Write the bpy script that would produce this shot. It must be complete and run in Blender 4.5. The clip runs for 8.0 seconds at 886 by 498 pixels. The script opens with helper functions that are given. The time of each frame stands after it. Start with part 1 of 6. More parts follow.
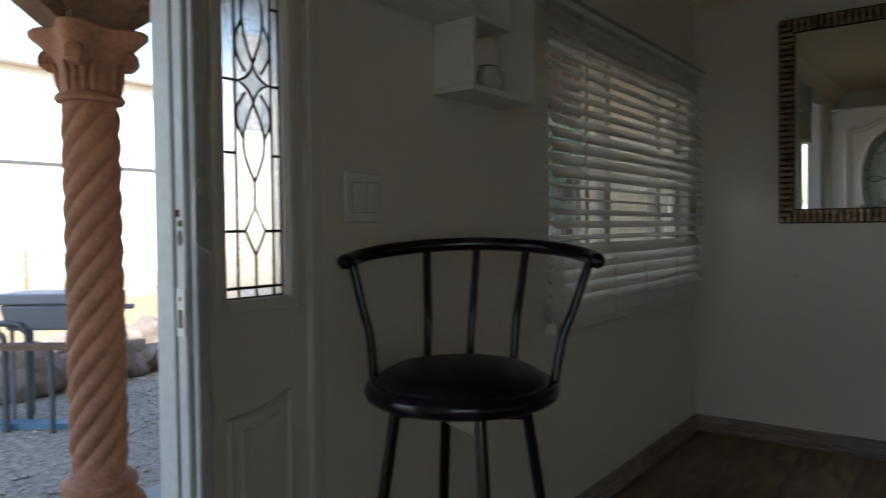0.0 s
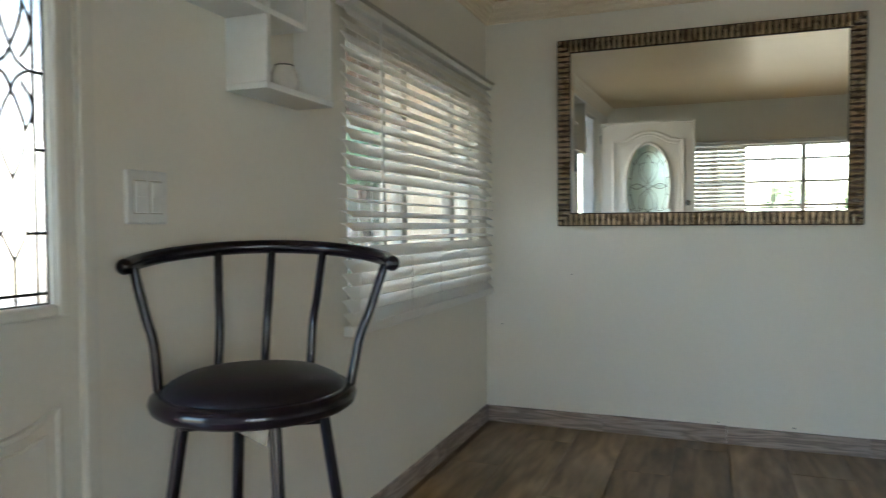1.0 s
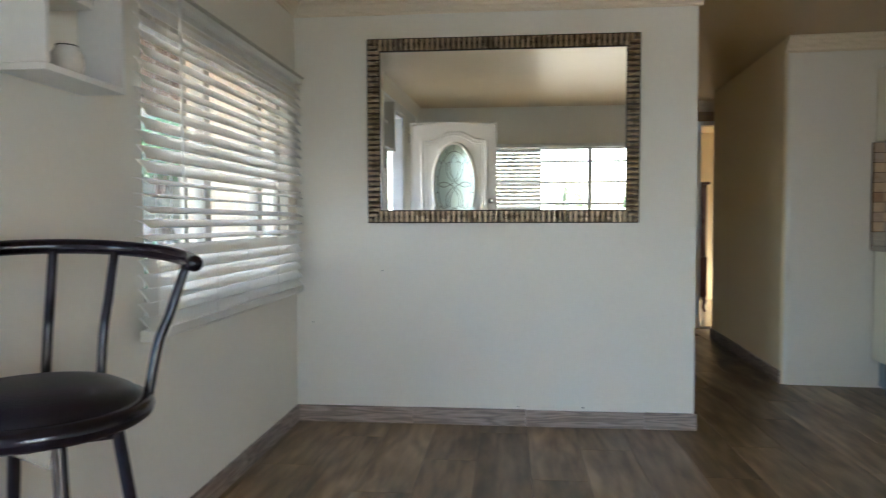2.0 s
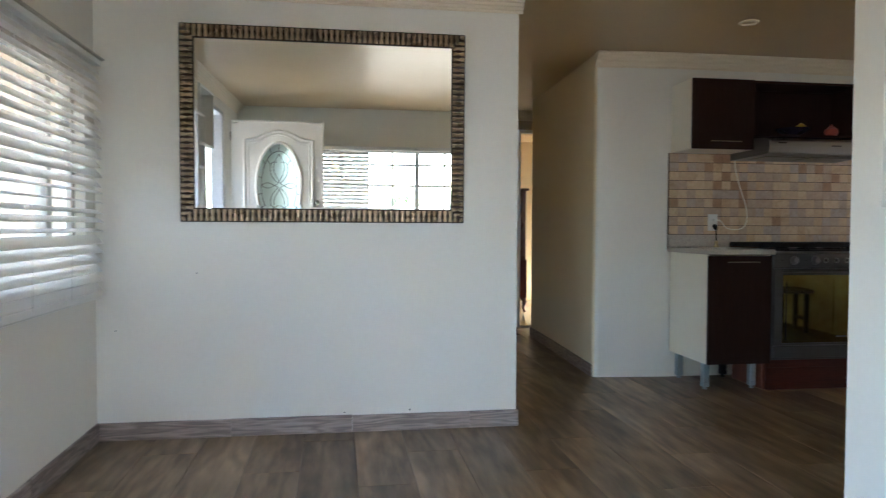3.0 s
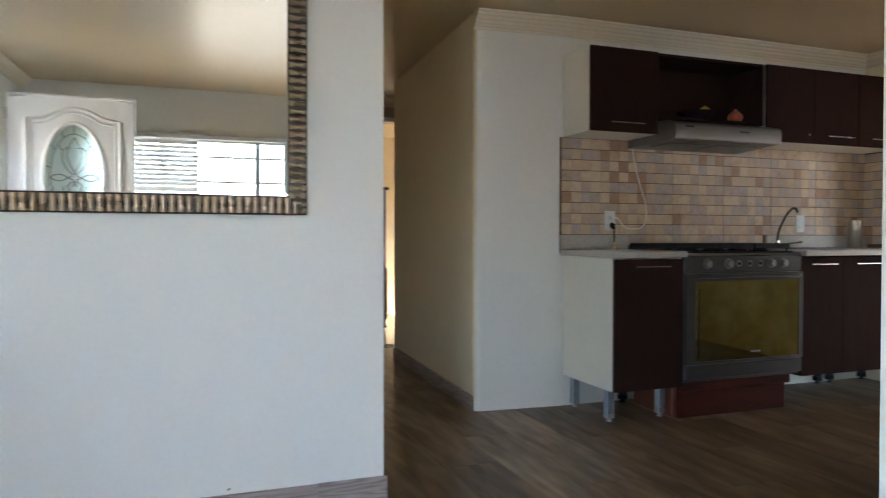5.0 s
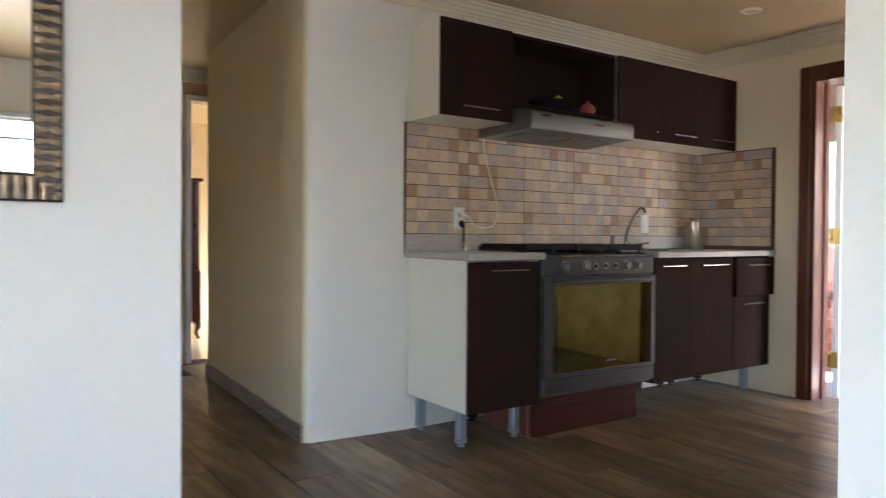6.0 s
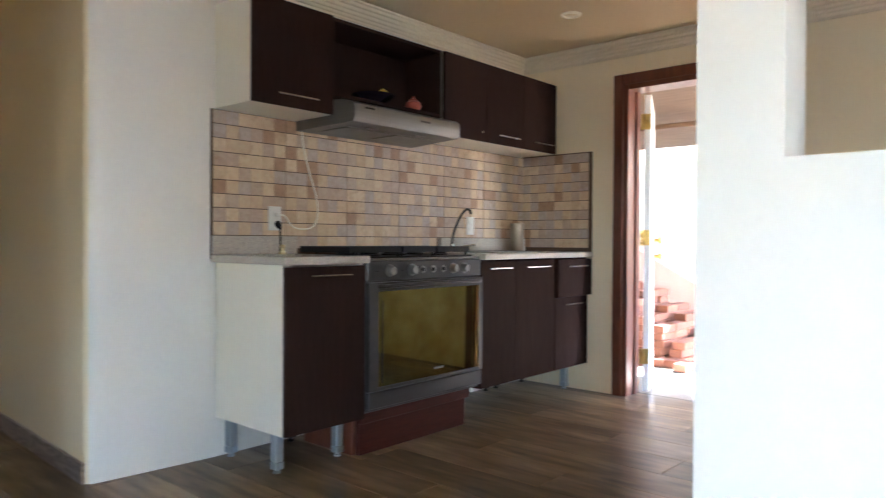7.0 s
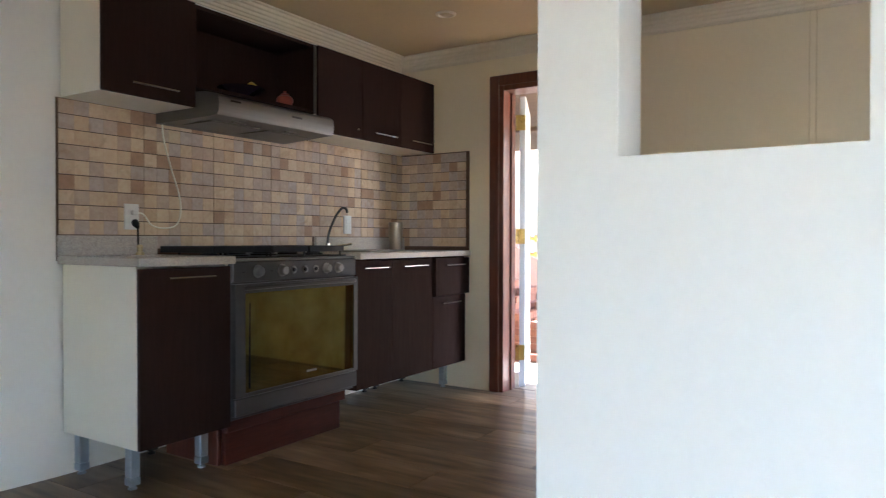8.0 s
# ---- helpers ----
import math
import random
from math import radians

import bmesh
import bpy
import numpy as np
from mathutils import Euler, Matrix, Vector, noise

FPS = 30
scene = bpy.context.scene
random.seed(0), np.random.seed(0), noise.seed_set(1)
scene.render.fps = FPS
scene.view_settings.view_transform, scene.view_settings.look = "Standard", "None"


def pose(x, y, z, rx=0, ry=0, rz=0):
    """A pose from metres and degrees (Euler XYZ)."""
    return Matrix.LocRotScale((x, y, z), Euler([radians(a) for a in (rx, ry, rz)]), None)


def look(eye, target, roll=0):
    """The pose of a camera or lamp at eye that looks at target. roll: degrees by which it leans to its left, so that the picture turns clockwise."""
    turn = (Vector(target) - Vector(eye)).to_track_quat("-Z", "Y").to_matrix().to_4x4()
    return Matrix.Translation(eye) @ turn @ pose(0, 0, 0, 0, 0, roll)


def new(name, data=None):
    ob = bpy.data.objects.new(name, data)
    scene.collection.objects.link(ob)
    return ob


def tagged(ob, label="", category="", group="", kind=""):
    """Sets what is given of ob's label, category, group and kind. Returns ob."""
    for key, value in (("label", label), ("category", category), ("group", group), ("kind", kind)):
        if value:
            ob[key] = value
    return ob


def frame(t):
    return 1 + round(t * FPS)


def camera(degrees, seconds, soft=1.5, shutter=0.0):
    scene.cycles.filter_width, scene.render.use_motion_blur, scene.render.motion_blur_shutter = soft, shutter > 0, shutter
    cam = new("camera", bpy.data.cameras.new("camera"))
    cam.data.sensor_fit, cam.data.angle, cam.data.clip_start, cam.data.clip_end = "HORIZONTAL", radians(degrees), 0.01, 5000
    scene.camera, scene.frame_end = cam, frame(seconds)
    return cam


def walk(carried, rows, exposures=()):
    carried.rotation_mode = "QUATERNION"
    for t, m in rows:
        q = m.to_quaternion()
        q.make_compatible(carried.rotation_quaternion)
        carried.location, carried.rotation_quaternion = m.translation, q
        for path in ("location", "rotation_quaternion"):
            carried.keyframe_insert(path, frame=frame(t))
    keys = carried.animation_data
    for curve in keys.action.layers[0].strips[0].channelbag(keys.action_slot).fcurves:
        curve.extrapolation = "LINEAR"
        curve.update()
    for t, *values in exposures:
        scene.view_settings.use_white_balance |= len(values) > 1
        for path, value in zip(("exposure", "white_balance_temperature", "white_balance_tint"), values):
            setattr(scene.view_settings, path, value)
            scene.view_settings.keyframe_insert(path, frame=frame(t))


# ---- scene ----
cam = camera(64.7, 8.0, soft=1.2, shutter=0.45)
PATH = [
    (0, (3.49, 4.517, 1.07), (2.287, 6.113, 1.008), -0.6),
    (0.5, (3.503, 4.517, 1.07), (2.536, 6.267, 1.007), -0.5),
    (1, (3.502, 4.52, 1.076), (2.79, 6.388, 1.01), -0.3),
    (1.5, (3.491, 4.517, 1.066), (3.044, 6.466, 0.999), -0.2),
    (2, (3.504, 4.518, 1.082), (3.313, 6.507, 1.002), -0.1),
    (3.5, (3.544, 4.76, 1.021), (3.939, 6.721, 0.975), 0.0),
    (4, (3.593, 5.008, 0.999), (3.994, 6.967, 0.967), -0.2),
    (5.5, (3.843, 5.943, 0.993), (4.763, 7.718, 0.957), 0.4),
    (6, (3.953, 6.185, 0.991), (5.082, 7.835, 0.957), 0.4),
    (6.5, (4.044, 6.323, 0.988), (5.379, 7.812, 0.959), 0.3),
    (7, (4.13, 6.381, 0.987), (5.633, 7.701, 0.964), 0.3),
    (7.5, (4.184, 6.378, 0.998), (5.812, 7.54, 0.973), 0.2),
    (8, (4.217, 6.342, 0.988), (5.906, 7.413, 0.963), 0.1),
]
EXPOSURES = [(0.0, 2.1, 6100, 8), (0.5, 3.55, 6000, 4), (1.0, 4.12, 5930, 3), (1.5, 4.42, 5880, 5), (2.0, 4.55, 5750, 8),
             (3.5, 4.9, 5450, 10), (4.0, 4.95, 5450, 10), (5.5, 5.05, 5480, 13), (6.0, 5.5, 5550, 14), (6.5, 5.7, 5550, 14), (7.0, 5.75, 5530, 14), (7.5, 5.52, 5530, 14), (8.0, 5.33, 5530, 14)]
walk(cam, [(t, look(eye, target, roll)) for t, eye, target, roll in PATH], EXPOSURES)

# ---- daylight ----
world = bpy.data.worlds.new("sky")
scene.world = world
world.use_nodes = True
wn, wl = world.node_tree.nodes, world.node_tree.links
sky = wn.new("ShaderNodeTexSky")
sky.sky_type, sky.sun_disc = "NISHITA", False
SUN_UP, SUN_TURN = 40.0, 115.0   # elevation; direction it comes from, degrees from +y towards +x
sky.sun_elevation, sky.sun_rotation = radians(SUN_UP), radians(SUN_TURN)
wl.new(sky.outputs["Color"], wn["Background"].inputs["Color"])
wn["Background"].inputs["Strength"].default_value = 0.15
sun = new("sun", bpy.data.lights.new("sun", "SUN"))
sun.data.energy, sun.data.angle, sun.data.color = 3.4, radians(0.5), (1.0, 0.965, 0.92)
sx, sy = math.sin(radians(SUN_TURN)), math.cos(radians(SUN_TURN))
sun.matrix_world = look((sx * 20, sy * 20, 20 * math.tan(radians(SUN_UP))), (0, 0, 0))


# ---- materials ----
def material(name, colour, rough=0.5, metal=0.0, second=None, scale=4.0, fine=60.0, stretch=(1, 1, 1), amount=0.5, bump=0.1, vary=0.0, coat=0.0, spec=0.5):
    """A surface of two tones that mix at two scales, with relief; vary shifts the tone from object to object."""
    m = bpy.data.materials.new(name)
    m.use_nodes = True
    n, l = m.node_tree.nodes, m.node_tree.links
    p = n["Principled BSDF"]
    p.inputs["Metallic"].default_value = metal
    p.inputs["Coat Weight"].default_value = coat
    p.inputs["Specular IOR Level"].default_value = spec
    co, mp = n.new("ShaderNodeTexCoord"), n.new("ShaderNodeMapping")
    mp.inputs["Scale"].default_value = stretch
    l.new(co.outputs["Object"], mp.inputs["Vector"])
    big, small = n.new("ShaderNodeTexNoise"), n.new("ShaderNodeTexNoise")
    big.inputs["Scale"].default_value, big.inputs["Detail"].default_value = scale, 5
    small.inputs["Scale"].default_value, small.inputs["Detail"].default_value = fine, 4
    for k in (big, small):
        l.new(mp.outputs["Vector"], k.inputs["Vector"])
    add = n.new("ShaderNodeMath"); add.operation = "ADD"
    l.new(big.outputs["Fac"], add.inputs[0]); l.new(small.outputs["Fac"], add.inputs[1])
    spread = n.new("ShaderNodeMapRange")
    spread.inputs["From Min"].default_value, spread.inputs["From Max"].default_value = 0.75, 1.25
    spread.inputs["To Max"].default_value = amount
    l.new(add.outputs[0], spread.inputs["Value"])
    mix = n.new("ShaderNodeMix"); mix.data_type = "RGBA"
    second = second or tuple(c * 0.8 for c in colour)
    mix.inputs[6].default_value, mix.inputs[7].default_value = (*colour, 1), (*second, 1)
    l.new(spread.outputs["Result"], mix.inputs["Factor"])
    out = mix.outputs[2]
    if vary:
        info, hsv, rng = n.new("ShaderNodeObjectInfo"), n.new("ShaderNodeHueSaturation"), n.new("ShaderNodeMapRange")
        rng.inputs["To Min"].default_value, rng.inputs["To Max"].default_value = 1 - vary, 1 + vary
        l.new(info.outputs["Random"], rng.inputs["Value"]); l.new(rng.outputs["Result"], hsv.inputs["Value"])
        l.new(out, hsv.inputs["Color"]); out = hsv.outputs["Color"]
        shift = n.new("ShaderNodeVectorMath"); shift.operation = "SCALE"
        comb = n.new("ShaderNodeCombineXYZ")
        for k in range(3):
            l.new(info.outputs["Random"], comb.inputs[k])
        shift.inputs["Scale"].default_value = 37.0
        l.new(comb.outputs[0], shift.inputs[0]); l.new(shift.outputs[0], mp.inputs["Location"])
    l.new(out, p.inputs["Base Color"])
    rr = n.new("ShaderNodeMapRange")
    rr.inputs["To Min"].default_value, rr.inputs["To Max"].default_value = max(rough - 0.08, 0.02), min(rough + 0.08, 1)
    l.new(big.outputs["Fac"], rr.inputs["Value"]); l.new(rr.outputs["Result"], p.inputs["Roughness"])
    if bump:
        b = n.new("ShaderNodeBump")
        b.inputs["Strength"].default_value, b.inputs["Distance"].default_value = bump, 0.004
        l.new(small.outputs["Fac"], b.inputs["Height"]); l.new(b.outputs["Normal"], p.inputs["Normal"])
    return m


def glassy(name, colour=(1, 1, 1), rough=0.0, bumpy=0.0, scale=90.0):
    m = bpy.data.materials.new(name)
    m.use_nodes = True
    n, l = m.node_tree.nodes, m.node_tree.links
    p = n["Principled BSDF"]
    p.inputs["Base Color"].default_value, p.inputs["Roughness"].default_value = (*colour, 1), rough
    p.inputs["Transmission Weight"].default_value, p.inputs["IOR"].default_value = 1.0, 1.45
    if bumpy:
        v, b = n.new("ShaderNodeTexNoise"), n.new("ShaderNodeBump")
        v.inputs["Scale"].default_value = scale
        b.inputs["Strength"].default_value, b.inputs["Distance"].default_value = bumpy, 0.01
        l.new(v.outputs["Fac"], b.inputs["Height"]); l.new(b.outputs["Normal"], p.inputs["Normal"])
    return m


WALL = material("wall_paint", (0.82, 0.775, 0.675), 0.62, second=(0.78, 0.735, 0.635), scale=1.3, fine=45, bump=0.12)
# Tan carries the weaker, warmer light that reaches the ceiling.
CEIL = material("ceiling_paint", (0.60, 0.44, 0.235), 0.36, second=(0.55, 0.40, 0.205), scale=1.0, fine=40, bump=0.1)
# Tan stands in for the hall's dim, warm light.
HALLDIM = material("hall_dim_paint", (0.47, 0.34, 0.195), 0.62, second=(0.43, 0.305, 0.17), scale=1.3, fine=45, bump=0.12)
# Off-white with the warm bounced light mixed into the colour.
WARMLIT = material("warm_lit_paint", (0.86, 0.735, 0.51), 0.62, second=(0.82, 0.695, 0.47), scale=1.3, fine=45, bump=0.12)
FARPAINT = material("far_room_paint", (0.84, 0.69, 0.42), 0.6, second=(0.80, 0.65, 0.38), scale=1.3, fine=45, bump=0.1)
CROWN = material("crown_paint", (0.82, 0.715, 0.54), 0.5, second=(0.76, 0.66, 0.49), bump=0.03)
FLOOR = material("wood_look_tile", (0.345, 0.236, 0.132), 0.35, second=(0.125, 0.078, 0.042), scale=1.2, fine=5, stretch=(4.5, 0.75, 1), amount=1.0, bump=0.05, vary=0.24, spec=0.4)
GROUT = material("floor_grout", (0.085, 0.064, 0.047), 0.9)
BASE = material("baseboard_tile", (0.40, 0.32, 0.265), 0.42, second=(0.26, 0.20, 0.165), scale=3, fine=16, stretch=(1.2, 1.2, 26), amount=0.8, bump=0.15, vary=0.12)
WHITE = material("white_paint", (0.80, 0.79, 0.75), 0.42, second=(0.74, 0.73, 0.68), bump=0.04)
DOORPAINT = material("door_paint", (0.78, 0.745, 0.66), 0.45, second=(0.72, 0.68, 0.59), scale=2, bump=0.05)
PLASTIC = material("white_plastic", (0.82, 0.81, 0.77), 0.35, bump=0.0)
BLACKMETAL = material("black_enamel", (0.009, 0.005, 0.009), 0.20, second=(0.013, 0.008, 0.013), fine=20, amount=0.3, bump=0.0, spec=0.35)
VINYL = material("black_vinyl", (0.007, 0.004, 0.007), 0.36, second=(0.015, 0.010, 0.014), fine=220, bump=0.2, spec=0.25)
WENGE = material("wenge_laminate", (0.034, 0.0165, 0.0120), 0.62, second=(0.024, 0.0115, 0.0085), scale=6, fine=40, stretch=(14, 14, 1), amount=0.7, bump=0.06, spec=0.04)
CREAM = material("cream_laminate", (0.89, 0.85, 0.71), 0.42, second=(0.86, 0.82, 0.68), bump=0.03)
STEEL = material("brushed_steel", (0.29, 0.28, 0.26), 0.36, metal=1.0, second=(0.25, 0.24, 0.222), scale=3, fine=40, stretch=(1, 1, 30), bump=0.05)
CHROME = material("chrome", (0.66, 0.66, 0.65), 0.24, metal=1.0, bump=0.0)
IRON = material("cast_iron", (0.009, 0.008, 0.008), 0.45, bump=0.1, spec=0.2)
ALUMINIUM = material("aluminium_leg", (0.42, 0.47, 0.50), 0.4, metal=0.7, bump=0.05)
GRANITE = material("granite", (0.62, 0.56, 0.47), 0.28, second=(0.36, 0.31, 0.26), scale=60, fine=180, amount=0.9, bump=0.03)
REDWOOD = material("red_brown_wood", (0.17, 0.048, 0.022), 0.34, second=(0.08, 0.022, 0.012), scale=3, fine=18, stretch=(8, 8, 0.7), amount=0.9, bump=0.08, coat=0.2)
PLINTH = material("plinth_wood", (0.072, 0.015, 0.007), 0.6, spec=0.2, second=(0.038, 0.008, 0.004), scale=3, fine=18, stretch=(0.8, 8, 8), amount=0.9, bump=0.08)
CLAY = material("carved_stone", (0.31, 0.135, 0.068), 0.75, second=(0.16, 0.066, 0.034), scale=5, fine=60, amount=0.8, bump=0.35)
FRAME_GOLD = material("antique_silver", (0.66, 0.52, 0.35), 0.28, metal=0.55, second=(0.36, 0.26, 0.155), scale=14, fine=80, bump=0.1)
FRAME_DARK = material("dark_bronze", (0.035, 0.02, 0.011), 0.5, metal=0.4, bump=0.1)
# White toned down to put shade into the window frame and switch.
DIMWHITE = material("dimmed_white", (0.50, 0.46, 0.38), 0.7)
BLIND = material("blind_slat", (0.87, 0.85, 0.79), 0.4, second=(0.84, 0.81, 0.75), bump=0.02)
bn_, bl_ = BLIND.node_tree.nodes, BLIND.node_tree.links
tr_, mx_ = bn_.new("ShaderNodeBsdfTranslucent"), bn_.new("ShaderNodeMixShader")
tr_.inputs["Color"].default_value, mx_.inputs["Fac"].default_value = (0.84, 0.79, 0.70, 1), 0.13
bl_.new(bn_["Principled BSDF"].outputs[0], mx_.inputs[1]); bl_.new(tr_.outputs[0], mx_.inputs[2])
bl_.new(mx_.outputs[0], bn_["Material Output"].inputs["Surface"])
GLASS = glassy("clear_glass")
MIRROR = material("mirror_silver", (0.86, 0.88, 0.86), 0.08, metal=1.0, second=(0.86, 0.88, 0.86), bump=0.0)
for link_ in list(MIRROR.node_tree.nodes["Principled BSDF"].inputs["Roughness"].links):
    MIRROR.node_tree.links.remove(link_)
MIRROR.node_tree.nodes["Principled BSDF"].inputs["Roughness"].default_value = 0.0


def wood_rings(mat, stretch, rings, low):
    """Lays growth rings and knots over a wood-look surface."""
    n, l = mat.node_tree.nodes, mat.node_tree.links
    p = n["Principled BSDF"]
    co, mp, noise = n.new("ShaderNodeTexCoord"), n.new("ShaderNodeMapping"), n.new("ShaderNodeTexNoise")
    mp.inputs["Scale"].default_value = stretch
    noise.inputs["Scale"].default_value, noise.inputs["Detail"].default_value = 1.0, 2.5
    l.new(co.outputs["Object"], mp.inputs["Vector"]); l.new(mp.outputs["Vector"], noise.inputs["Vector"])
    shift = n["Mapping"].inputs["Location"].links
    if shift:
        l.new(shift[0].from_socket, mp.inputs["Location"])
    mul, sine, rng = n.new("ShaderNodeMath"), n.new("ShaderNodeMath"), n.new("ShaderNodeMapRange")
    mul.operation, mul.inputs[1].default_value, sine.operation = "MULTIPLY", rings, "SINE"
    rng.inputs["From Min"].default_value, rng.inputs["To Min"].default_value, rng.inputs["To Max"].default_value = -1.0, low, 1.1
    l.new(noise.outputs["Fac"], mul.inputs[0]); l.new(mul.outputs[0], sine.inputs[0]); l.new(sine.outputs[0], rng.inputs["Value"])
    old = p.inputs["Base Color"].links[0].from_socket
    hsv = n.new("ShaderNodeHueSaturation")
    l.new(old, hsv.inputs["Color"]); l.new(rng.outputs["Result"], hsv.inputs["Value"]); l.new(hsv.outputs["Color"], p.inputs["Base Color"])


wood_rings(FLOOR, (4.5, 0.8, 1), 38.0, 0.76)
wood_rings(BASE, (1.6, 1.6, 16), 55.0, 0.68)


# ---- building helpers ----
def finish(name, bm, mat, smooth=False):
    bmesh.ops.recalc_face_normals(bm, faces=bm.faces[:])
    me = bpy.data.meshes.new(name)
    bm.to_mesh(me)
    bm.free()
    for mm in (mat if isinstance(mat, (list, tuple)) else [mat]):
        me.materials.append(mm)
    if smooth:
        me.polygons.foreach_set("use_smooth", [True] * len(me.polygons))
        me.set_sharp_from_angle(angle=radians(38))
    return me


def part(name, bm, mat, parent=None, label="", smooth=False, kind=""):
    ob = new(name, finish(name, bm, mat, smooth))
    ob.parent = parent
    return tagged(ob, label, kind=kind)


def thing(name, label, category, at=(0, 0, 0), turn=0, group="", kind=""):
    e = new(name)
    e.empty_display_size = 0.1
    e.matrix_basis = pose(*at, 0, 0, turn)
    return tagged(e, label, category, group, kind)


def box(x0, y0, z0, x1, y1, z1, bevel=0.0, bm=None, segments=1):
    bm2 = bmesh.new()
    bmesh.ops.create_cube(bm2, size=1)
    for v in bm2.verts:
        v.co = Vector(((x0 + x1) / 2 + v.co.x * (x1 - x0), (y0 + y1) / 2 + v.co.y * (y1 - y0), (z0 + z1) / 2 + v.co.z * (z1 - z0)))
    if bevel:
        bmesh.ops.bevel(bm2, geom=bm2.edges[:], offset=bevel, segments=segments, affect="EDGES", profile=0.5)
    return bm2 if bm is None else merge(bm, bm2)


def merge(bm, other):
    me = bpy.data.meshes.new("tmp")
    other.to_mesh(me)
    other.free()
    bm.from_mesh(me)
    bpy.data.meshes.remove(me)
    return bm


def lathe(profile, segments=24, bm=None, at=(0, 0, 0)):
    """Turns (radius, z) rows round the z axis."""
    bm = bm or bmesh.new()
    rings = []
    for r, z in profile:
        if r < 1e-5:
            rings.append([bm.verts.new((at[0], at[1], at[2] + z))])
        else:
            rings.append([bm.verts.new((at[0] + r * math.cos(2 * math.pi * k / segments), at[1] + r * math.sin(2 * math.pi * k / segments), at[2] + z)) for k in range(segments)])
    for a, b in zip(rings, rings[1:]):
        for k in range(segments):
            j = (k + 1) % segments
            if len(a) == 1 and len(b) > 1:
                bm.faces.new((a[0], b[k], b[j]))
            elif len(b) == 1 and len(a) > 1:
                bm.faces.new((a[k], a[j], b[0]))
            elif len(a) > 1:
                bm.faces.new((a[k], a[j], b[j], b[k]))
    for ring, flip in ((rings[0], True), (rings[-1], False)):
        if len(ring) > 2:
            bm.faces.new(ring[::-1] if flip else ring)
    return bm


def tube(points, radius, sides=10, bm=None, caps=True, closed=False):
    """A round bar along a line of points; radius may be a list."""
    bm = bm or bmesh.new()
    pts = [Vector(p) for p in points]
    n = len(pts)
    rings, up = [], None
    for i, p in enumerate(pts):
        a, b = (pts[(i - 1) % n], pts[(i + 1) % n]) if closed else (pts[max(i - 1, 0)], pts[min(i + 1, n - 1)])
        d = (b - a).normalized()
        if up is None:
            up = d.orthogonal().normalized()
        up = (up - d * up.dot(d)).normalized()
        side = d.cross(up)
        r = radius[i] if isinstance(radius, (list, tuple)) else radius
        rings.append([bm.verts.new(p + r * (math.cos(2 * math.pi * k / sides) * up + math.sin(2 * math.pi * k / sides) * side)) for k in range(sides)])
    pairs = list(zip(rings, rings[1:])) + ([(rings[-1], rings[0])] if closed else [])
    for a, b in pairs:
        for k in range(sides):
            bm.faces.new((a[k], a[(k + 1) % sides], b[(k + 1) % sides], b[k]))
    if caps and not closed:
        bm.faces.new(rings[0][::-1]); bm.faces.new(rings[-1])
    return bm


def smooth_line(points, steps=6):
    """Catmull-Rom through the points."""
    p = [Vector(q) for q in points]
    p = [2 * p[0] - p[1]] + p + [2 * p[-1] - p[-2]]
    out = []
    for i in range(1, len(p) - 2):
        for k in range(steps):
            t = k / steps
            out.append(0.5 * ((2 * p[i]) + (p[i + 1] - p[i - 1]) * t + (2 * p[i - 1] - 5 * p[i] + 4 * p[i + 1] - p[i + 2]) * t * t + (3 * p[i] - p[i - 1] - 3 * p[i + 1] + p[i + 2]) * t ** 3))
    out.append(p[-2])
    return out


def wall_mesh(axis, face, back, u0, u1, z0, z1, holes=()):
    """A wall across the axis ('x' or 'y') between two planes, with rectangular holes (u0, u1, z0, z1) right through it."""
    us = sorted({u0, u1, *[h[0] for h in holes], *[h[1] for h in holes]})
    zs = sorted({z0, z1, *[h[2] for h in holes], *[h[3] for h in holes]})
    bm = bmesh.new()
    cache = {}

    def vert(d, u, z):
        key = (d, u, z)
        if key not in cache:
            cache[key] = bm.verts.new((d, u, z) if axis == "x" else (u, d, z))
        return cache[key]

    solid = {}
    for i in range(len(us) - 1):
        for j in range(len(zs) - 1):
            cu, cz = (us[i] + us[i + 1]) / 2, (zs[j] + zs[j + 1]) / 2
            solid[i, j] = not any(h[0] < cu < h[1] and h[2] < cz < h[3] for h in holes)
    for (i, j), s in solid.items():
        if not s:
            continue
        a, b, c, d = us[i], us[i + 1], zs[j], zs[j + 1]
        for q in (face, back):
            bm.faces.new([vert(q, a, c), vert(q, b, c), vert(q, b, d), vert(q, a, d)])
        for di, dj, e in ((-1, 0, ((a, c), (a, d))), (1, 0, ((b, c), (b, d))), (0, -1, ((a, c), (b, c))), (0, 1, ((a, d), (b, d)))):
            if not solid.get((i + di, j + dj), False):
                (ua, za), (ub, zb) = e
                bm.faces.new([vert(face, ua, za), vert(face, ub, zb), vert(back, ub, zb), vert(back, ua, za)])
    return bm


def extrude_profile(profile, start, end, out):
    """Sweeps a closed (outward, z) outline from start to end along a wall; out is the way into the room."""
    bm = bmesh.new()
    s, e, o = Vector(start), Vector(end), Vector(out)
    ra = [bm.verts.new(s + o * a + Vector((0, 0, b))) for a, b in profile]
    rb = [bm.verts.new(e + o * a + Vector((0, 0, b))) for a, b in profile]
    n = len(profile)
    for k in range(n):
        bm.faces.new((ra[k], ra[(k + 1) % n], rb[(k + 1) % n], rb[k]))
    bm.faces.new(ra[::-1]); bm.faces.new(rb)
    return bm


